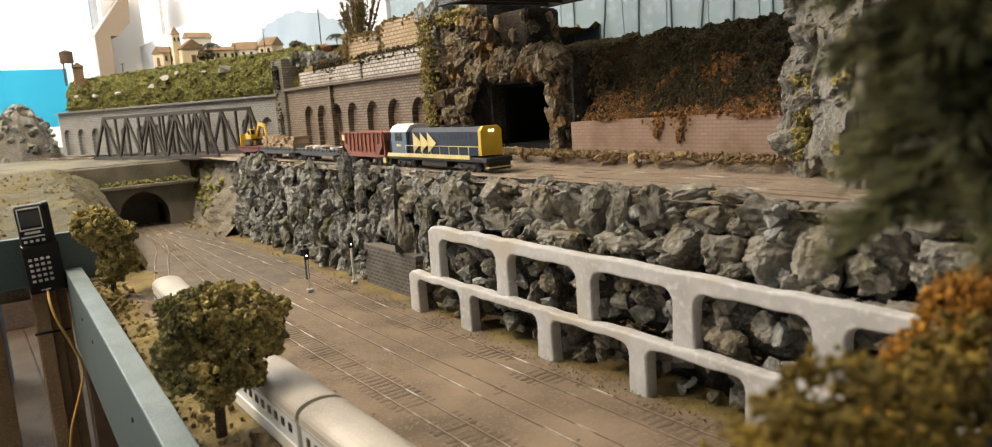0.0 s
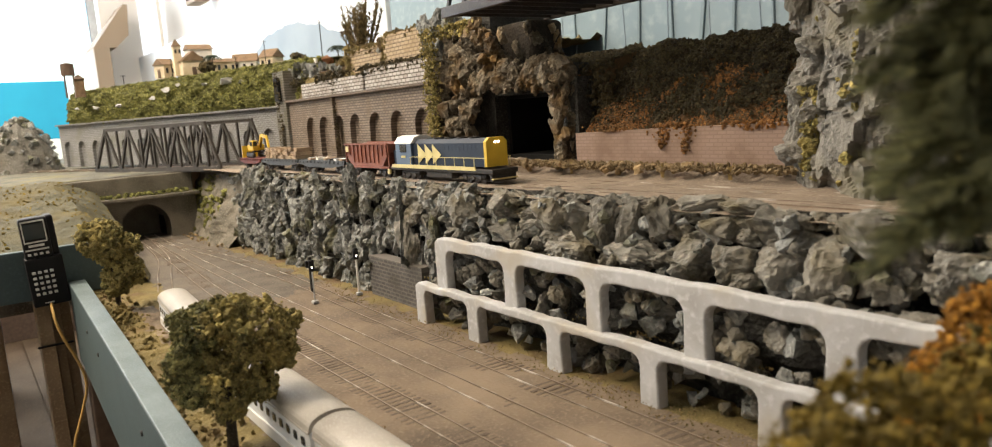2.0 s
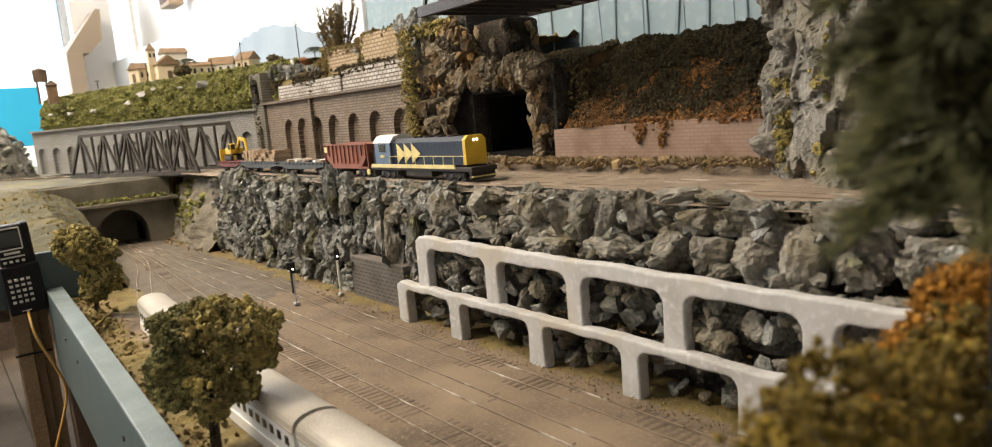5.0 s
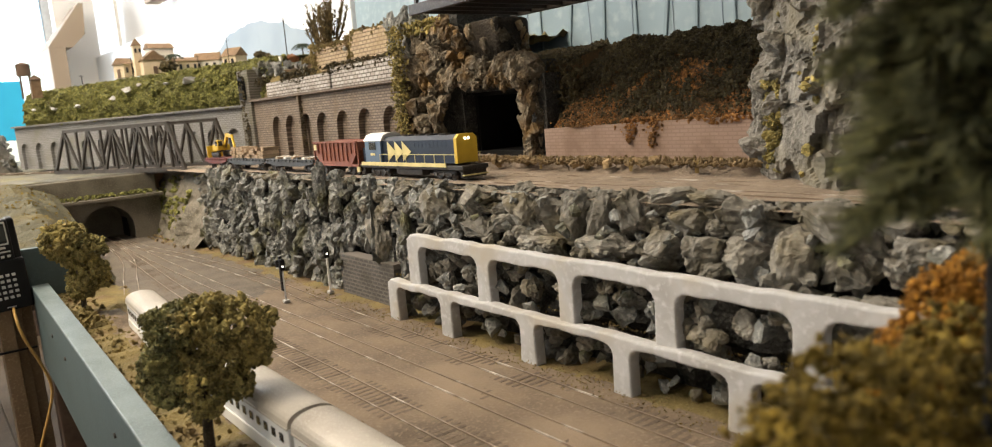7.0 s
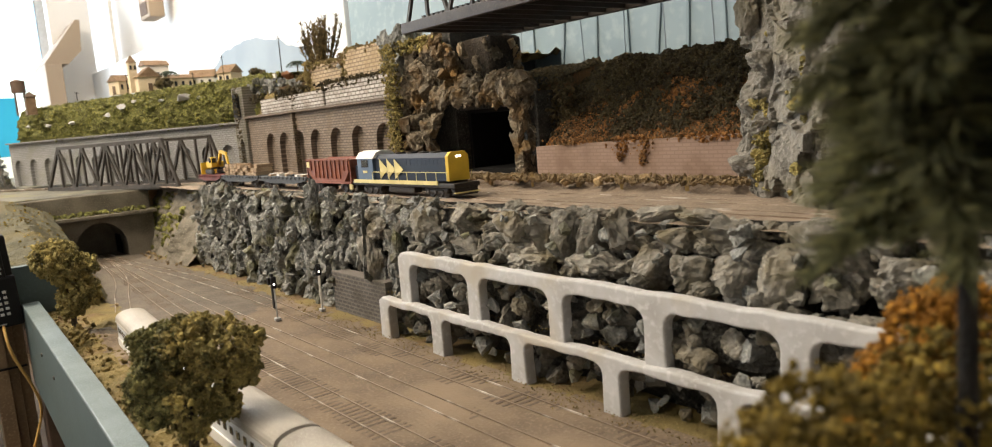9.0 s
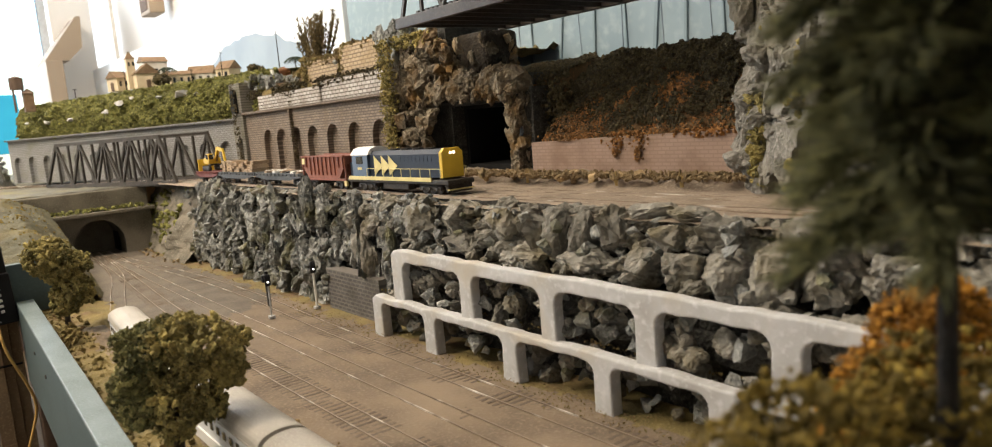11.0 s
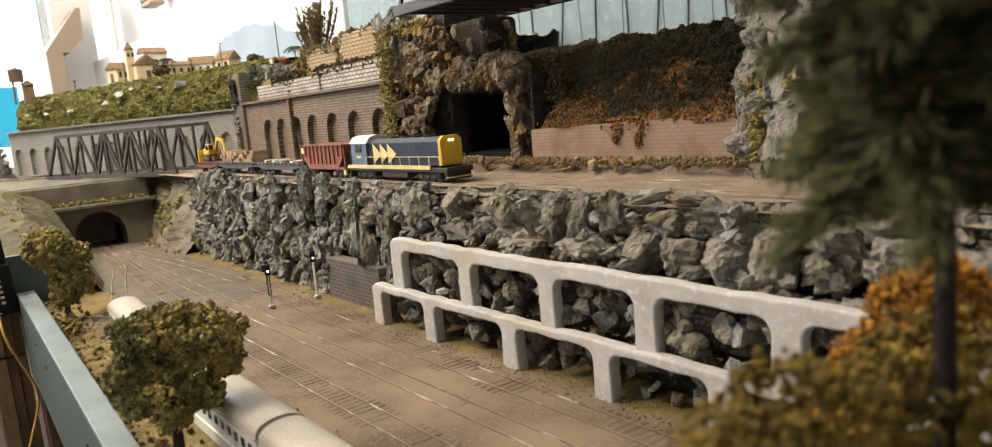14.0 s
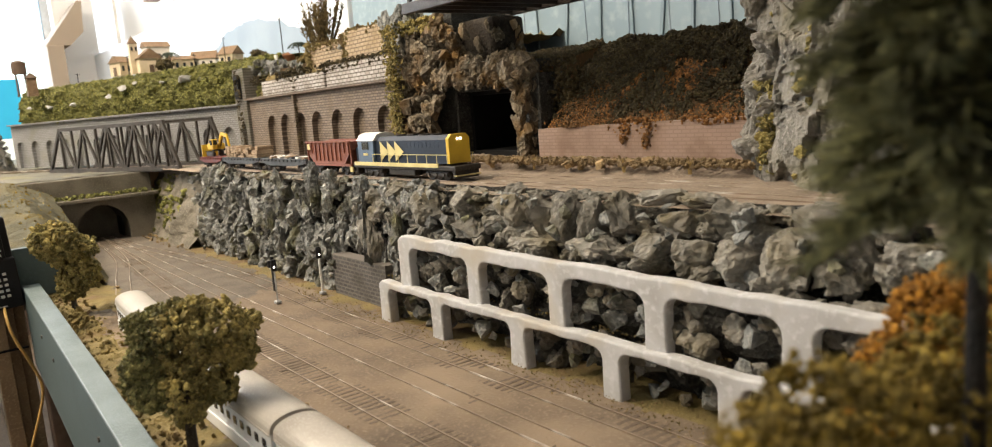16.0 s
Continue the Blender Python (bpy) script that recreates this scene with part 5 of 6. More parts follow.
# ---- trees ----
def lobes(spec, n, lo, hi, seed):
    """Crumb places on the shells of a few lobes: centre, radii."""
    r = random.Random(seed)
    rows = []
    vol = [a * b * c for _, (a, b, c) in spec]
    for _ in range(n):
        c, rad = r.choices(spec, [q ** 0.6 for q in vol])[0]
        d = Vector((r.gauss(0, 1), r.gauss(0, 1), r.gauss(0, 1))).normalized()
        k = r.uniform(0.55, 1.0) ** 0.5 * (1 + 0.25 * noise.noise(Vector((d.x * 2 + seed, d.y * 2, d.z * 2))))
        rows.append((c[0] + d.x * rad[0] * k, c[1] + d.y * rad[1] * k, c[2] + d.z * rad[2] * k, r.uniform(lo, hi)))
    return rows


def trunk(name, pts, r0, r1, parent, material="bark"):
    bm = bmesh.new()
    n = len(pts) - 1
    for i in range(n):
        cyl(bm, pts[i], pts[i + 1], r0 + (r1 - r0) * i / n, r0 + (r1 - r0) * (i + 1) / n, 9)
    return part(name, bm, material, parent)


tr = thing("tree", (0.132, 0.50, 1.002), "round olive foam tree with brown trunk", "tree")
trunk("trunk", [(0, 0, 0), (0.001, 0.001, 0.02), (0.0, 0.0, 0.042), (0.006, 0.0, 0.065)], 0.0034, 0.0022, tr)
trunk("limb", [(0, 0, 0.038), (-0.012, 0.004, 0.055), (-0.02, 0.004, 0.07)], 0.002, 0.001, tr)
trunk("limb", [(0.002, 0, 0.045), (0.02, 0.004, 0.062), (0.03, 0.002, 0.075)], 0.002, 0.001, tr)
SP, GREEN = [], []
for u, dep, z, a, b in ((0.019, 0.0, 0.076, 0.019, 0.016), (-0.017, 0.004, 0.077, 0.016, 0.014), (0.001, 0.0, 0.083, 0.018, 0.010), (0.028, 0.002, 0.064, 0.010, 0.010), (-0.023, -0.002, 0.060, 0.012, 0.013), (-0.019, -0.006, 0.045, 0.012, 0.009), (-0.001, -0.008, 0.044, 0.013, 0.016), (0.011, 0.002, 0.058, 0.015, 0.014), (-0.008, 0.004, 0.062, 0.014, 0.015), (0.016, 0.0, 0.044, 0.010, 0.010), (-0.030, 0.0, 0.050, 0.009, 0.010)):
    u += 0.005
    (GREEN if u < -0.008 else SP).append(((0.8 * u + 0.6 * dep, -0.6 * u + 0.8 * dep, z - 0.003), (a * 0.98, a * 0.98, b * 1.08)))
rl_ = random.Random(5)
for stock in (SP, GREEN):
    for _ in range(14):
        c_, r_ = stock[rl_.randrange(4)]
        d_ = Vector((rl_.gauss(0, 1), rl_.gauss(0, 1), rl_.gauss(0.1, 1))).normalized()
        q_ = rl_.uniform(0.004, 0.008)
        stock.append(((c_[0] + d_.x * r_[0], c_[1] + d_.y * r_[1], c_[2] + d_.z * r_[2] * 0.95), (q_, q_, q_ * 0.8)))
for n_, stock, key in ((71, SP, "leaf"), (73, GREEN, "leaf_g")):
    clumps("crown", lobes(stock, 1700, 0.0010, 0.0027, n_), key, tr, "olive-ochre foam foliage" if key == "leaf" else "dark green foam foliage", seed=n_)
    clumps("outer_foliage", lobes([(c, tuple(q * 1.06 for q in r)) for c, r in stock], 4200, 0.0004, 0.0011, n_ + 1), key, tr, seed=n_ + 1)

tr = thing("tree", (0.147, 0.96, 1.002), "olive foam tree in two tiers beside the fascia", "tree")
trunk("trunk", [(0, 0, 0), (0.001, 0.0, 0.03), (-0.002, 0.0, 0.07)], 0.003, 0.0018, tr)
SP = [((-0.010, 0.0, 0.082), (0.024, 0.022, 0.020)), ((0.004, 0.0, 0.070), (0.026, 0.022, 0.016)), ((0.008, -0.003, 0.042), (0.020, 0.020, 0.018)), ((0.0, -0.002, 0.030), (0.014, 0.014, 0.012))]
clumps("crown", lobes(SP, 900, 0.0014, 0.0036, 73), "leaf", tr, seed=73)
clumps("outer_foliage", lobes(SP, 2000, 0.0005, 0.0015, 74), "leaf", tr, seed=74)
rng = random.Random(81)
bu = thing("low_scrub", (0, 0, 0), "low ochre scrub on the grass verge", "scrub", kind="stuff")
rows = []
for _ in range(420):
    y = rng.uniform(0.45, 1.08)
    rows.append((0.0915 + 0.04 * y + rng.uniform(0.002, 0.05) ** 1.1, y, 1.003 + rng.uniform(0, 0.004), rng.uniform(0.0006, 0.0024)))
rows += [(0.135 + rng.gauss(0, 0.006), 0.90 + rng.gauss(0, 0.012), 1.006 + abs(rng.gauss(0, 0.005)), rng.uniform(0.0015, 0.004)) for _ in range(90)]
tagged(clumps("scrub_cover", rows, "grass", bu, seed=81), kind="stuff")

# close foliage by the lens: an ochre and orange shrub and a dark fir
sh = thing("shrub", (0.165, 0.118, 1.0), "ochre and orange foam shrub close by", "shrub")
trunk("stem", [(0, 0, 0), (0.002, 0.0, 0.06), (0, 0, 0.11)], 0.003, 0.002, sh)
SP = [((-0.024, 0.010, 0.114), (0.017, 0.016, 0.019)), ((-0.006, 0.008, 0.116), (0.020, 0.018, 0.022)), ((0.020, 0.002, 0.110), (0.024, 0.02, 0.022)), ((0.045, 0.006, 0.112), (0.024, 0.02, 0.022)), ((-0.02, 0.0, 0.095), (0.02, 0.02, 0.02)), ((0.02, -0.01, 0.095), (0.03, 0.02, 0.02)), ((-0.002, 0.012, 0.085), (0.035, 0.02, 0.03))]
clumps("crown", lobes(SP, 3400, 0.0008, 0.0018, 75), "leaf_y", sh, seed=75)
clumps("outer_foliage", lobes(SP, 8000, 0.0003, 0.0008, 76), "leaf_y", sh, seed=76)
SO = [((0.028, 0.022, 0.101), (0.008, 0.010, 0.008)), ((0.040, 0.022, 0.106), (0.009, 0.011, 0.010)), ((0.053, 0.023, 0.114), (0.010, 0.011, 0.012)), ((0.008, 0.022, 0.094), (0.010, 0.009, 0.006)), ((0.071, 0.022, 0.121), (0.012, 0.012, 0.015)), ((0.088, 0.02, 0.121), (0.014, 0.012, 0.017))]
clumps("orange_crown", lobes(SO, 1900, 0.0007, 0.0016, 77), "leaf_o", sh, "orange foam foliage", seed=77)
clumps("orange_fringe", lobes(SO, 5000, 0.0003, 0.0007, 78), "leaf_o", sh, seed=78)

fir = thing("fir_tree", (0.186, 0.112, 1.0), "dark green fir with drooping needle branches", "tree")
trunk("trunk", [(0, 0, 0), (0.0, 0.0, 0.1), (-0.001, 0.0, 0.17), (-0.001, 0.0, 0.27)], 0.0026, 0.0014, fir, "bark_dark")
rng = random.Random(91)
for k in range(120):
    z = 0.166 + 0.097 * (k / 120) + rng.uniform(-0.003, 0.003)
    a = k * 2.4 + rng.uniform(-0.3, 0.3)
    L = rng.uniform(0.017, 0.034) * (1.08 - 0.2 * k / 120)
    rows = []
    tip = Vector((math.cos(a) * L, math.sin(a) * L * 0.8, z - 0.009))
    root = Vector((0, 0, z))
    for i in range(300):
        t = rng.uniform(0.06, 1.0)
        p = root.lerp(tip, t) + Vector((0, 0, 0.005 * math.sin(t * 3.1)))
        w = 0.0055 * (1.2 - t) + 0.0015
        q = p + Vector((rng.gauss(0, w) + math.cos(a) * 0.005, rng.gauss(0, w) + math.sin(a) * 0.005, rng.gauss(-0.002, 0.002)))
        rows.append((p, q, 0.00062))
    blades("branch", rows, "fir", fir)

# ---- signals ----
for x, y, h, lab in ((0.316, 0.822, 0.036, "small yard signal with one bright lamp beside the track"), (0.366, 0.818, 0.041, "taller yard signal with pale mast by the rock wall")):
    sg = thing("signal", (x, y, 1.0), lab, "signal", "yard signals")
    bm = bmesh.new()
    cyl(bm, (0, 0, -0.001), (0, 0, h), 0.0009 if h < 0.04 else 0.0014, seg=8)
    part("mast", bm, "white" if h > 0.04 else "concrete", sg)
    simple("base", (0, 0, 0.0005), (0.006, 0.006, 0.003), "concrete", sg, w=0.0006)
    bm = bmesh.new()
    box(bm, (0, 0, h + 0.004), (0.006, 0.004, 0.013))
    bevel(bm, 0.0018, 3)
    part("head", bm, "plastic", sg)
    bm = bmesh.new()
    cyl(bm, (-0.0005, -0.0021, h + 0.0025), (-0.0008, -0.0032, h + 0.0025), 0.001, seg=12)
    part("lamp", bm, "glow", sg, "lit white lamp")
    bm = bmesh.new()
    cyl(bm, (0, -0.0021, h + 0.008), (0, -0.003, h + 0.008), 0.0014, seg=12)
    part("lens", bm, "dark_glass", sg)
rl = thing("relay_box", (0.335, 0.875, 1.0), "dark relay mast by the rock foot", "relay box")
simple("box_body", (0, 0, 0.02), (0.003, 0.005, 0.04), "plastic", rl, w=0.0005)
simple("box_head", (-0.002, 0, 0.032), (0.007, 0.005, 0.008), "plastic", rl, w=0.0008)

# ---- village on the hill ----
PZ = 1.319


def house(at, w, d, h, rh, wall, label, rz=0.0, windows=2):
    t = thing("house", at, label, "house", "hilltop houses", rz=rz)
    simple("wall", (0, 0, h / 2), (w, d, h), wall, t)
    bm = bmesh.new()
    e = 0.003
    pts = [(-w / 2 - e, -d / 2 - e, h), (w / 2 + e, -d / 2 - e, h), (w / 2 + e, d / 2 + e, h), (-w / 2 - e, d / 2 + e, h), (-w / 2 - e, 0, h + rh), (w / 2 + e, 0, h + rh)]
    vs = [bm.verts.new(p) for p in pts]
    for q in ((0, 1, 5, 4), (2, 3, 4, 5), (0, 4, 3), (1, 2, 5), (3, 2, 1, 0)):
        bm.faces.new([vs[i] for i in q])
    part("roof", bm, "roof", t)
    for i in range(windows):
        x = -w / 2 + w * (i + 0.5) / windows
        simple("window", (x, -d / 2 - 0.0005, h * 0.55), (w / windows * 0.35, 0.002, h * 0.4), "dark_glass", t)
    simple("door", (-w / 2 - 0.0005, 0, h * 0.33), (0.002, d * 0.25, h * 0.66), "tank", t)
    return t


church = thing("church", (0.490, 1.95, PZ), "cream church with brown roof and square tower", "church")
simple("nave", (0.022, 0, 0.016), (0.05, 0.04, 0.032), "house", church)
bm = bmesh.new()
vs = [bm.verts.new(p) for p in ((-0.006, -0.023, 0.032), (0.05, -0.023, 0.032), (0.05, 0.023, 0.032), (-0.006, 0.023, 0.032), (0.022, -0.023, 0.055), (0.022, 0.023, 0.055))]
for q in ((0, 1, 4), (2, 3, 5), (0, 4, 5, 3), (1, 2, 5, 4), (3, 2, 1, 0)):
    bm.faces.new([vs[i] for i in q])
part("roof", bm, "roof", church)
simple("tower", (-0.004, 0.02, 0.034), (0.018, 0.018, 0.068), "house", church)
bm = bmesh.new()
bmesh.ops.create_cone(bm, cap_ends=True, segments=4, radius1=0.015, radius2=0.0005, depth=0.018, matrix=pose(-0.004, 0.02, 0.077, 0, 0, 45))
part("spire", bm, "roof", church)
for x in (-0.008, 0.001):
    simple("belfry_opening", (x, 0.0107, 0.057), (0.004, 0.002, 0.009), "dark_glass", church)
simple("door", (0.022, -0.0205, 0.009), (0.009, 0.002, 0.018), "tank", church)
house((0.467, 2.02, PZ), 0.03, 0.04, 0.03, 0.016, "house", "small cream house with brown tiled roof", 20)
house((0.552, 2.03, PZ), 0.055, 0.04, 0.066, 0.014, "house_w", "tall white house with rows of windows", 4, 3)
house((0.592, 1.97, PZ), 0.05, 0.035, 0.03, 0.010, "house", "long low cream house", 0, 3)
house((0.647, 1.97, PZ + 0.006), 0.055, 0.04, 0.024, 0.020, "house_w", "white house with broad brown tiled roof", -30, 3)
house((0.687, 1.90, PZ + 0.006), 0.04, 0.04, 0.028, 0.020, "house", "cream house with brown tiled roof", -60, 2)
rng = random.Random(95)
for x, y, s_ in ((0.532, 1.90, 0.016), (0.715, 1.80, 0.020), (0.74, 1.86, 0.018)):
    t = thing("bush", (x, y, PZ), "dark green bush among the houses", "bush", "village bushes")
    clumps("foliage", lobes([((0, 0, s_ * 0.9), (s_, s_, s_ * 0.8))], 120, 0.002, 0.005, int(x * 1000)), "hill_leaf", t, seed=3)


def palm(at, h, label):
    t = thing("palm_tree", at, label, "palm tree", "palms")
    trunk("trunk", [(0, 0, 0), (0.001, 0, h * 0.5), (0, 0, h)], 0.0016, 0.001, t)
    rows = []
    for k in range(11):
        a = k * 0.571 * 2
        for i in range(14):
            u = i / 13
            p = Vector((math.cos(a) * 0.022 * u, math.sin(a) * 0.022 * u, h + 0.008 * u - 0.016 * u * u))
            for sg in (-1, 1):
                rows.append((p, p + Vector((-math.sin(a) * 0.006 * sg, math.cos(a) * 0.006 * sg, -0.004)), 0.0007))
    blades("fronds", rows, "palm", t)


palm((0.555, 1.93, PZ), 0.043, "small palm tree beside the church")
palm((0.70, 1.545, 1.29), 0.052, "blue-green palm tree on the hill crest")
for x, y, h in ((0.455, 1.90, 0.05), (0.60, 1.90, 0.05), (0.655, 1.85, 0.085), (0.655, 1.52, 0.085), (0.37, 2.0, 0.02)):
    t = thing("telegraph_pole", (x, y, PZ - 0.012), "thin dark pole on the hilltop", "pole", "poles")
    bm = bmesh.new()
    cyl(bm, (0, 0, 0), (0, 0, h), 0.0012, 0.0008, 6)
    part("pole_shaft", bm, "bark_dark", t)
    simple("cross_arm", (0, 0, h * 0.92), (0.01, 0.001, 0.001), "bark_dark", t)
sgn = thing("white_sign", (0.60, 1.43, 1.292), "small white hilltop sign", "sign")
simple("sign_face", (0, 0, 0.012), (0.003, 0.016, 0.009), "white", sgn)
simple("sign_post", (0.002, 0, 0.004), (0.001, 0.001, 0.012), "bark_dark", sgn)
# water tank at the end of the bank
wt = thing("water_tank", (0.270, 2.06, 1.284), "brown timber water tank above a small hut", "water tank")
bm = bmesh.new()
cyl(bm, (-0.004, 0, 0.05), (-0.004, 0, 0.075), 0.0145, 0.0145, 20)
cyl(bm, (-0.004, 0, 0.075), (-0.004, 0, 0.080), 0.0155, 0.003, 20)
part("tank_tub", bm, "tank", wt)
for x, y in ((-0.012, -0.008), (0.006, -0.008), (-0.012, 0.008), (0.006, 0.008)):
    bm = bmesh.new()
    cyl(bm, (x, y, 0), (x, y, 0.05), 0.0015, seg=6)
    part("leg", bm, "tank", wt)
simple("hut", (0.014, -0.012, 0.02), (0.02, 0.02, 0.04), "roof", wt)
bm = bmesh.new()
bmesh.ops.create_cone(bm, cap_ends=True, segments=4, radius1=0.019, radius2=0.001, depth=0.012, matrix=pose(0.014, -0.012, 0.046, 0, 0, 45))
part("hut_roof", bm, "tank", wt)
# dry shrub on the crest
ds = thing("dry_bush", (0.62, 1.275, 1.288), "tall dry brown-green bush on the hill crest", "bush")
rows = []
for k in range(52):
    bx, by = rng.uniform(-0.012, 0.012), rng.uniform(-0.036, 0.036)
    tip = Vector((bx * 2.2, by * 1.45, rng.uniform(0.06, 0.10)))
    base = Vector((bx * 0.5, by * 0.5, 0))
    rows.append((base, tip, 0.0012))
    for i in range(60):
        p = base.lerp(tip, rng.uniform(0.05, 1.0))
        rows.append((p, p + Vector((rng.gauss(0, 0.004), rng.gauss(0, 0.004), rng.uniform(0.002, 0.011))), 0.0011))
blades("branchwork", rows, "plant", ds)
cg = thing("crest_grass", (0, 0, 0), "dry tan grass spilling over the crest blocks", "grass", kind="stuff")
rows = []
for _ in range(2200):
    y = rng.uniform(0.99, 1.30)
    top_ = 1.315 if y < 1.12 else (1.305 if y < 1.25 else 1.29)
    rows.append((0.585 + rng.uniform(-0.006, 0.05), y, top_ + rng.uniform(-0.006, 0.003) - 0.006 * (rng.random() < 0.2), rng.uniform(0.0006, 0.0024)))
rows += [(0.583 + rng.uniform(-0.004, 0.004), rng.choice((1.12, 1.25)) + rng.gauss(0, 0.006), 1.29 + rng.uniform(-0.02, 0.022), rng.uniform(0.0008, 0.0028)) for _ in range(420)]
tagged(clumps("grass_cover", rows, "grass", cg, seed=33), kind="stuff")
for _ in range(18):
    put(CHIPS, "rock", cg, 0.582 + rng.uniform(-0.004, 0.01), rng.choice((1.122, 1.25, 1.0)) + rng.gauss(0, 0.008), 1.285 + rng.uniform(-0.015, 0.02), rng.uniform(0.003, 0.007), rng, 180)
rp = thing("brown_stone", (0.60, 1.372, 1.288), "rusty brown stone below the dry bush", "stone")
ob = link("stone_body", rock_mesh("stone_body", 77, (1, 1, 1.1), 1, 0.08), "rust_pot", rp)
ob.location, ob.scale = (0, 0, 0.012), (0.013, 0.013, 0.014)


# ---- silver passenger coaches on the siding ----
def extrude_profile(name, prof, y0, y1, material, parent, label="", smooth=False):
    """A closed outline in x and z, drawn out along y."""
    bm = bmesh.new()
    a = [bm.verts.new((x, y0, z)) for x, z in prof]
    b = [bm.verts.new((x, y1, z)) for x, z in prof]
    n = len(prof)
    for i in range(n):
        bm.faces.new((a[i], a[(i + 1) % n], b[(i + 1) % n], b[i]))
    bm.faces.new(a[::-1])
    bm.faces.new(b)
    bmesh.ops.recalc_face_normals(bm, faces=list(bm.faces))
    return part(name, bm, material, parent, label, smooth)


def coach(at, rz, L, label):
    c = thing("passenger_coach", at, label, "railway coach", "silver coaches", rz=rz)
    c.scale = (0.84, 0.84, 0.80)
    L /= 0.84
    W, zs, ze = 0.0165, 0.006, 0.036
    simple("body", (0, 0, (zs + ze) / 2), (2 * W, L, ze - zs), "coach_side", c, w=0.001)
    n = 14
    prof = [(-W - 0.0006, ze - 0.001)] + [(-(W + 0.0006) * math.cos(math.pi * i / n), ze + 0.0105 * math.sin(math.pi * i / n) ** 0.8) for i in range(n + 1)] + [(W + 0.0006, ze - 0.001)]
    extrude_profile("roof", prof, -L / 2 - 0.0008, L / 2 + 0.0008, "coach", c, "dusty cream-grey rounded roof")
    for sx in (-1, 1):
        simple("skirt", (sx * (W + 0.0004), 0, 0.0105), (0.0012, L - 0.004, 0.009), "white", c, "bright white lower skirt")
        k = int(L / 0.014)
        for i in range(k):
            y = -L / 2 + 0.012 + i * (L - 0.024) / (k - 1)
            simple("window", (sx * (W + 0.0001), y, 0.0255), (0.001, 0.0056, 0.0060), "dark_glass", c)
        simple("gutter", (sx * (W + 0.0006), 0, 0.0345), (0.0012, L, 0.0012), "coach", c)
    for y in (-L / 2 + 0.035, L / 2 - 0.035):
        bg = simple("bogie", (0, y, 0.0045), (0.022, 0.04, 0.005), "truck", c, w=0.0008)
        for yy in (-0.013, 0.013):
            bm = bmesh.new()
            for sx in (-0.009, 0.009):
                cyl(bm, (sx - 0.001, y + yy, 0.005), (sx + 0.001, y + yy, 0.005), 0.0052, seg=16)
            part("wheelset", bm, "steel", bg)
    for y in (-L / 2 - 0.0025, L / 2 + 0.0025):
        simple("gangway", (0, y, 0.021), (0.018, 0.005, 0.028), "truck", c, w=0.001)
    return c


coach((0.168, 0.300, 1.0005), 0, 0.250, "silver-white streamlined coach with dusty cream roof")
coach((0.168, 0.537, 1.0005), 0, 0.212, "silver-white streamlined coach behind the round tree")
coach((0.1745, 0.748, 1.0005), -3.5, 0.200, "white coach at the rear, on the siding curve")

# ---- freight train on the upper main line ----
RZ = UZ + 0.0007


def bogie(parent, y, n, gauge=0.0165, width=0.024, r=0.0055):
    span = 0.0125 * (n - 1)
    b = simple("bogie", (0, y, 0.0075), (width, span + 0.014, 0.005), "truck", parent, w=0.0008)
    for sx in (-1, 1):
        simple("side_frame", (sx * width / 2, y, 0.0065), (0.002, span + 0.012, 0.0038), "truck", b, w=0.0006)
    for i in range(n):
        yy = y - span / 2 + 0.0125 * i
        bm = bmesh.new()
        for sx in (-gauge / 2, gauge / 2):
            cyl(bm, (sx - 0.0012, yy, r), (sx + 0.0012, yy, r), r, seg=16)
        part("wheelset", bm, "steel", b)
        for sx in (-1, 1):
            bm = bmesh.new()
            cyl(bm, (sx * (width / 2), yy, 0.0062), (sx * (width / 2 + 0.0022), yy, 0.0062), 0.002, seg=10)
            part("axle_box", bm, "steel", b)
    return b


lo = thing("locomotive", (0.45, 0.745, RZ), "navy blue and yellow diesel locomotive with white cab roof", "locomotive", "freight train")
LL = 0.196
lo.scale = (0.96, 1.03, 0.93)
simple("underframe", (0, 0, 0.0135), (0.032, LL, 0.005), "truck", lo, w=0.0008)
for sx in (-1, 1):
    simple("side_sill", (sx * 0.0163, 0.012, 0.0162), (0.0012, LL - 0.03, 0.0042), "cream", lo, "cream-yellow sill stripe")
    simple("fuel_tank", (sx * 0.009, 0.0, 0.008), (0.010, 0.05, 0.008), "truck", lo, w=0.001)
hw = 0.0125
prof = [(-hw, 0.018), (-hw, 0.043), (-hw + 0.004, 0.0475), (hw - 0.004, 0.0475), (hw, 0.043), (hw, 0.018)]
extrude_profile("long_hood", prof, -LL / 2 + 0.014, 0.052, "loco", lo, "navy hood with grilles")
extrude_profile("nose", [(-hw - 0.0004, 0.018), (-hw - 0.0004, 0.044), (-hw + 0.004, 0.0485), (hw - 0.004, 0.0485), (hw + 0.0004, 0.044), (hw + 0.0004, 0.018)], -LL / 2 + 0.0115, -LL / 2 + 0.016, "yellow", lo, "yellow hood end")
for i in range(9):
    for sx in (-1, 1):
        simple("grille", (sx * (hw + 0.0001), -0.066 + 0.007 * i, 0.038), (0.0004, 0.0062, 0.006), "loco", lo)
for i in range(4):
    bm = bmesh.new()
    cyl(bm, (0, -0.05 + 0.022 * i, 0.0465), (0, -0.05 + 0.022 * i, 0.049), 0.006, seg=18)
    part("roof_fan", bm, "truck", lo)
cw = 0.0155
extrude_profile("cab", [(-cw, 0.018), (-cw, 0.044), (-cw + 0.005, 0.050), (cw - 0.005, 0.050), (cw, 0.044), (cw, 0.018)], 0.052, 0.086, "loco_b", lo, "blue cab")
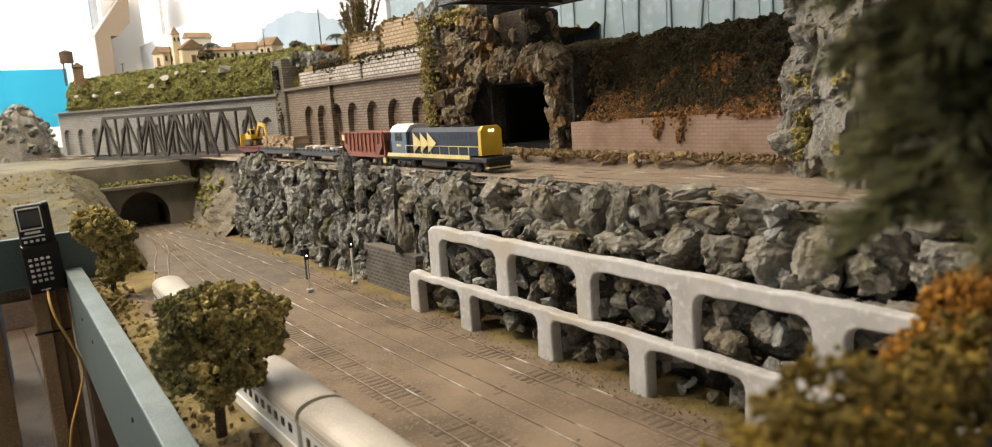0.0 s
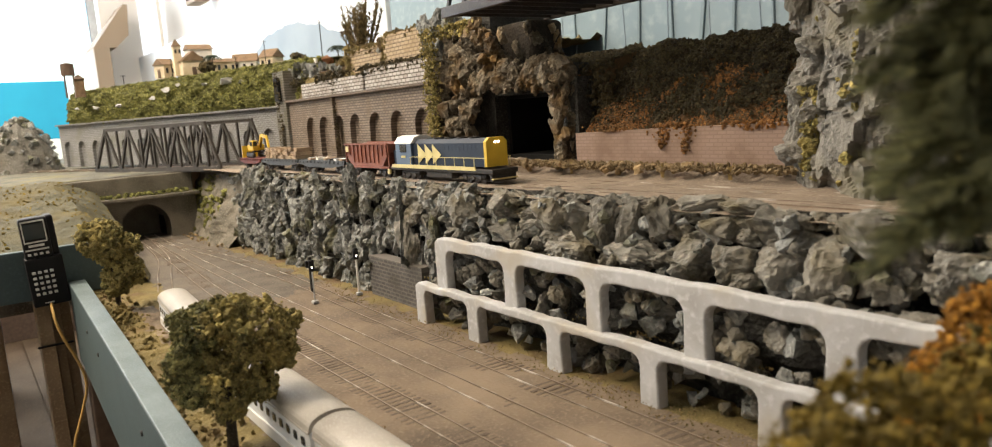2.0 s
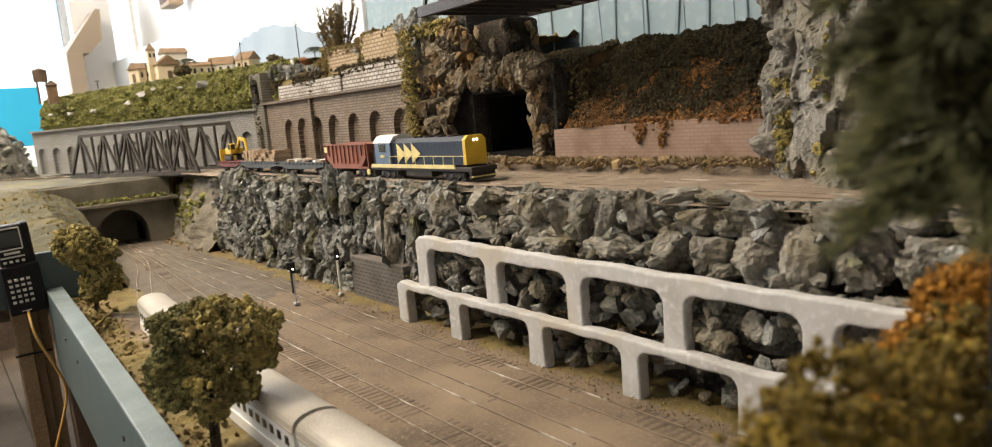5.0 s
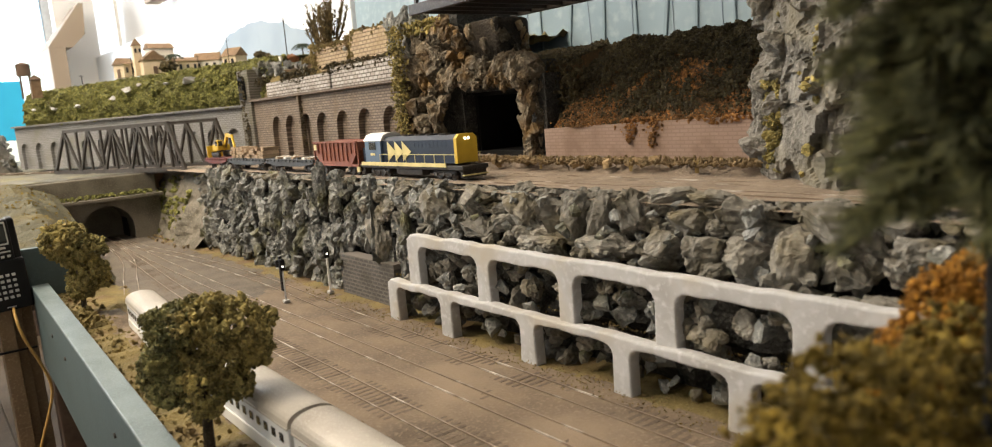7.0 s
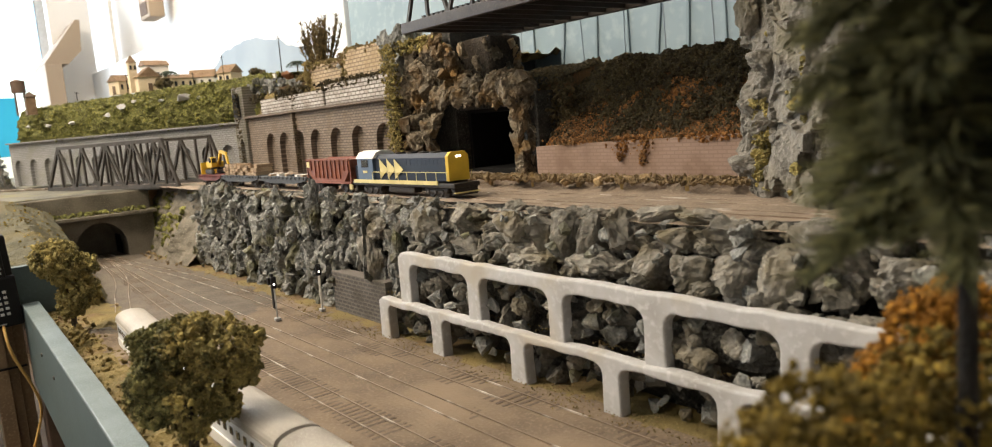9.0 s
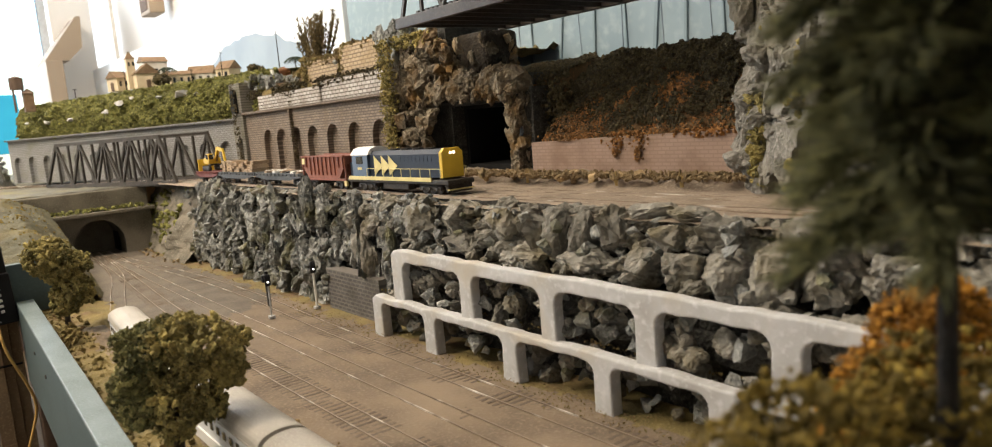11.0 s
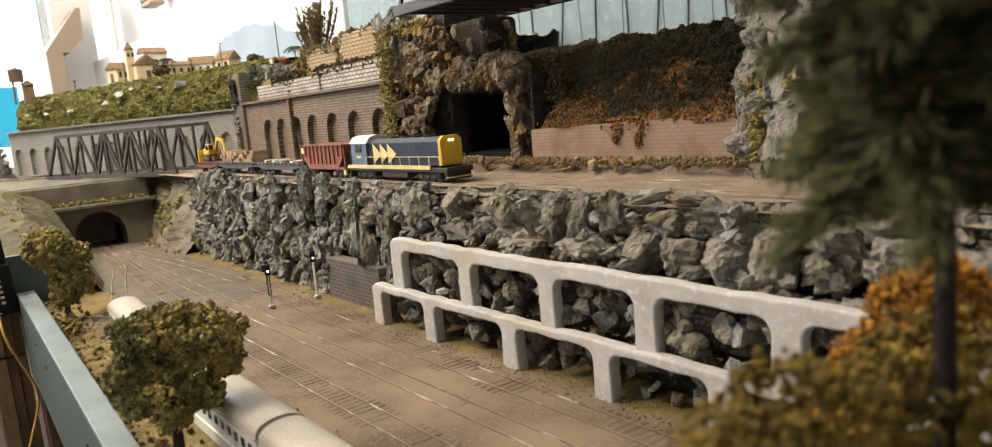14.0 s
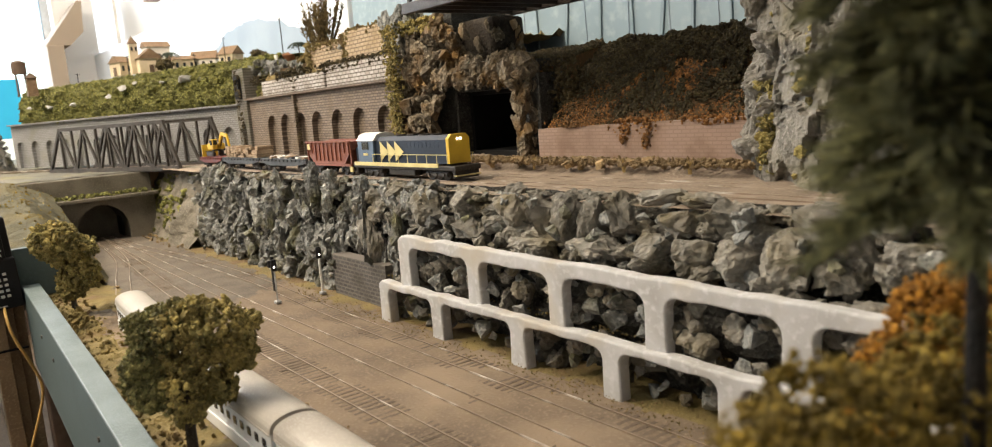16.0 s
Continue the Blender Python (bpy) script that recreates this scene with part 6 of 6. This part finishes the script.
extrude_profile("cab_roof", [(-cw - 0.0008, 0.0435), (-cw + 0.0045, 0.0505), (-0.004, 0.0525), (0.004, 0.0525), (cw - 0.0045, 0.0505), (cw + 0.0008, 0.0435)], 0.050, 0.088, "white", lo, "white rounded cab roof")
extrude_profile("short_hood", [(-0.012, 0.018), (-0.012, 0.035), (0.012, 0.035), (0.012, 0.018)], 0.086, LL / 2 - 0.001, "loco", lo)
for sx in (-1, 1):
    simple("cab_window", (sx * (cw + 0.0002), 0.069, 0.0375), (0.001, 0.014, 0.009), "dark_glass", lo)
    simple("number_bar", (sx * (cw + 0.0003), 0.069, 0.0275), (0.0008, 0.009, 0.0028), "cream", lo)
for x in (-0.007, 0.007):
    simple("cab_window", (x, 0.0862, 0.041), (0.010, 0.001, 0.0075), "dark_glass", lo)
# yellow arrow emblem, plain shapes only
for sx in (-1, 1):
    for k in range(3):
        for z0, z1 in ((0.0425, 0.031), (0.0195, 0.029)):
            bm = bmesh.new()
            y0 = 0.040 - 0.015 * k
            vs = [bm.verts.new((sx * (hw + 0.0009), y, z)) for y, z in ((y0, 0.0305 + (z0 - 0.0305) * 1.0), (y0, 0.0305), (y0 - 0.0165, 0.0305))]
            bm.faces.new(vs if sx < 0 else vs[::-1])
            ret = bmesh.ops.extrude_face_region(bm, geom=list(bm.faces))
            for v in ret["geom"]:
                if isinstance(v, bmesh.types.BMVert):
                    v.co.x += sx * 0.0004
            part("emblem_arrow", bm, "cream", lo)
for sx in (-1, 1):
    bm = bmesh.new()
    for i in range(9):
        y = -LL / 2 + 0.012 + i * 0.0175
        cyl(bm, (sx * 0.0158, y, 0.018), (sx * 0.0158, y, 0.0275), 0.0004, seg=6)
    cyl(bm, (sx * 0.0158, -LL / 2 + 0.01, 0.0275), (sx * 0.0158, 0.052, 0.0275), 0.0004, seg=6)
    part("handrail", bm, "cream", lo)
for i, z in enumerate((0.006, 0.010, 0.014)):
    simple("step", (0, -LL / 2 + 0.002 + 0.003 * i, z), (0.030, 0.005, 0.0012), "cream" if i != 1 else "truck", lo)
simple("pilot", (0, -LL / 2 + 0.004, 0.0085), (0.030, 0.004, 0.011), "truck", lo, w=0.0008)
simple("pilot", (0, LL / 2 - 0.004, 0.0085), (0.030, 0.004, 0.011), "truck", lo, w=0.0008)
for x in (-0.002, 0.002):
    bm = bmesh.new()
    cyl(bm, (x, -LL / 2 + 0.0125, 0.0435), (x, -LL / 2 + 0.0108, 0.0435), 0.0014, seg=10)
    part("headlight", bm, "glow", lo, "lit headlight")
bogie(lo, -0.062, 3)
bogie(lo, 0.062, 3)

hp = thing("hopper_wagon", (0.45, 0.909, RZ), "oxide red ribbed hopper wagon, weathered", "wagon", "freight train")
HL = 0.118
bm = bmesh.new()
w0 = 0.016
pts = [(-HL / 2, 0.040), (HL / 2, 0.040), (HL / 2, 0.030), (HL / 2 - 0.018, 0.013), (-HL / 2 + 0.018, 0.013), (-HL / 2, 0.030)]
A = [bm.verts.new((-w0, y, z)) for y, z in pts]
B = [bm.verts.new((w0, y, z)) for y, z in pts]
for i in range(6):
    bm.faces.new((A[i], A[(i + 1) % 6], B[(i + 1) % 6], B[i]))
bm.faces.new(A[::-1])
bm.faces.new(B)
bmesh.ops.recalc_face_normals(bm, faces=list(bm.faces))
part("body", bm, "hopper", hp)
for sx in (-1, 1):
    for i in range(11):
        simple("rib", (sx * (w0 + 0.0007), -HL / 2 + 0.004 + i * (HL - 0.008) / 10, 0.0285 if 1 < i < 9 else 0.033), (0.0016, 0.0016, 0.022 if 1 < i < 9 else 0.013), "hopper", hp)
    simple("top_rail", (sx * (w0 + 0.0006), 0, 0.0402), (0.002, HL, 0.002), "hopper", hp)
    simple("sill", (sx * (w0 + 0.0004), 0, 0.0125), (0.0016, HL, 0.0026), "hopper", hp)
    simple("placard", (sx * (w0 + 0.0016), HL / 2 - 0.009, 0.034), (0.0005, 0.007, 0.007), "cream", hp, "cream square placard")
    for y in (-HL / 2 + 0.001, HL / 2 - 0.001):
        simple("corner_post", (sx * (w0 - 0.001), y, 0.021), (0.002, 0.002, 0.018), "hopper", hp)
        simple("step", (sx * w0, y, 0.008), (0.002, 0.006, 0.006), "cream", hp)
bogie(hp, -0.037, 2)
bogie(hp, 0.037, 2)


def flatcar(y, L, material, label):
    f = thing("flat_wagon", (0.45, y, RZ), label, "wagon", "freight train")
    simple("deck", (0, 0, 0.0165), (0.031, L, 0.003), material, f, w=0.0004)
    for sx in (-1, 1):
        bm = bmesh.new()
        vs = [bm.verts.new((sx * 0.0145, yy, z)) for yy, z in ((-L / 2, 0.0150), (L / 2, 0.0150), (L / 2, 0.0125), (L / 4, 0.0085), (-L / 4, 0.0085), (-L / 2, 0.0125))]
        bm.faces.new(vs)
        ret = bmesh.ops.extrude_face_region(bm, geom=list(bm.faces))
        for v in ret["geom"]:
            if isinstance(v, bmesh.types.BMVert):
                v.co.x += sx * 0.0015
        bmesh.ops.recalc_face_normals(bm, faces=list(bm.faces))
        part("side_girder", bm, material, f)
        for i in range(12):
            simple("stake_pocket", (sx * 0.0163, -L / 2 + 0.006 + i * (L - 0.012) / 11, 0.0158), (0.0012, 0.0022, 0.003), material, f)
    bogie(f, -L / 2 + 0.022, 2)
    bogie(f, L / 2 - 0.022, 2)
    return f


flatcar(1.055, 0.158, "flat", "dark grey flat wagon with a low dusty load")
flatcar(1.219, 0.158, "flat", "dark grey flat wagon stacked with crates")
flatcar(1.358, 0.108, "red_deck", "rusty red flat wagon under the yellow excavator")
rng = random.Random(97)
ld = thing("timber_load", (0.45, 1.055, RZ + 0.018), "flat stacks of pale boards on the wagon", "load")
for i in range(14):
    simple("plank", (rng.uniform(-0.006, 0.006), -0.066 + 0.0098 * i, 0.0012), (rng.uniform(0.012, 0.024), 0.0085, rng.uniform(0.0014, 0.003)), rng.choice(("crate", "white", "flat")), ld, rot=(0, 0, rng.uniform(-6, 6)))
for i in range(13):
    z = 0.0
    for k in range(rng.choice((2, 3, 3))):
        h = rng.uniform(0.0045, 0.0065)
        c = thing("crate", (0.45 + rng.uniform(-0.002, 0.002), 1.153 + 0.0108 * i, RZ + 0.018 + z), "pale slatted wooden crate stacked on the wagon", "crate", "crates on the wagon", rz=rng.uniform(-4, 4))
        simple("crate_body", (0, 0, h / 2), (0.024, 0.0096, h - 0.0006), "crate", c, w=0.0003)
        for sx in (-1, 1):
            for zz in (0.25, 0.75):
                simple("slat", (sx * 0.0123, 0, h * zz), (0.0008, 0.0098, h * 0.3), "crate", c)
        z += h

ex = thing("excavator", (0.45, 1.354, RZ + 0.018), "yellow toy excavator with raised bent arm on the flat wagon", "excavator", rz=0)
for sx in (-1, 1):
    bm = bmesh.new()
    box(bm, (sx * 0.010, 0.012, 0.0045), (0.006, 0.036, 0.009))
    bevel(bm, 0.0035, 3)
    tk = part("track_unit", bm, "truck", ex, "black crawler track")
    for i in range(10):
        simple("track_link", (sx * 0.010, -0.003 + 0.0034 * i, 0.0092), (0.0066, 0.0018, 0.0008), "truck", tk)
simple("slew_ring", (0, 0.012, 0.0105), (0.012, 0.012, 0.003), "truck", ex)
simple("house_body", (0.002, 0.018, 0.0165), (0.022, 0.026, 0.010), "yellow", ex, "pale yellow counterweight body", w=0.0015)
simple("cab_body", (-0.006, 0.004, 0.0205), (0.009, 0.012, 0.017), "yellow", ex, w=0.001)
simple("cab_glass", (-0.0107, 0.004, 0.0235), (0.0006, 0.009, 0.008), "dark_glass", ex)
simple("cab_glass", (-0.006, -0.0022, 0.0235), (0.007, 0.0006, 0.008), "dark_glass", ex)
for nm, a, b, w in (("boom", (0.004, 0.006, 0.016), (0.004, -0.012, 0.038), 0.006), ("boom_elbow", (0.004, -0.012, 0.037), (0.004, -0.034, 0.034), 0.0055), ("dipper_arm", (0.004, -0.034, 0.036), (0.004, -0.044, 0.008), 0.0045)):
    bm = bmesh.new()
    bar(bm, a, b, w * 0.75, w)
    bevel(bm, 0.0006)
    part(nm, bm, "yellow", ex)
bm = bmesh.new()
box(bm, (0.004, -0.041, 0.004), (0.011, 0.010, 0.007), (20, 0, 0), 0.7)
bevel(bm, 0.001)
part("bucket", bm, "yellow", ex)
for a, b in (((0.004, 0.0, 0.016), (0.004, -0.008, 0.030)), ((0.004, -0.014, 0.041), (0.004, -0.032, 0.038))):
    bm = bmesh.new()
    cyl(bm, a, b, 0.0009, seg=8)
    part("ram", bm, "steel", ex)
simple("end_board", (0, 0.048, 0.009), (0.026, 0.003, 0.022), "yellow", bpy.data.objects["excavator"], "ochre wooden end stop")


# ---- loose gravel and litter along the yard ----
rng = random.Random(111)
gv = thing("gravel_scatter", (0, 0, 0), "loose grey and tan gravel along the rock foot and yard", "gravel", kind="stuff")
rows = [(0.372 + rng.gauss(-0.006, 0.008), rng.uniform(0.1, 1.45), 1.0 + rng.uniform(-0.0005, 0.001), rng.uniform(0.0002, 0.0009)) for _ in range(800)]
tagged(clumps("gravel", rows, "tan", gv, seed=21), kind="stuff")
gw = thing("weed_scatter", (0, 0, 0), "olive weeds along the concrete frame's foot", "weeds", kind="stuff")
rows = [(0.352 + rng.gauss(0, 0.006), rng.uniform(0.2, 0.85), 1.0 + rng.uniform(-0.0003, 0.0006), rng.uniform(0.0002, 0.0008)) for _ in range(800)]
rows += [(0.379 + rng.gauss(0, 0.002), rng.uniform(0.2, 0.69), 1.035 + rng.uniform(0, 0.001), rng.uniform(0.0003, 0.001)) for _ in range(350)]
tagged(clumps("weed_cover", rows, "grass", gw, seed=22), kind="stuff")
lt = thing("litter_stones", (0, 0, 0), "pale stones and scraps beside the silver coaches", "stones")
for _ in range(26):
    put(RUB, "stone", lt, 0.207 + rng.gauss(0, 0.008), rng.uniform(0.45, 1.1), 1.0005, rng.uniform(0.0012, 0.003), rng, 60)
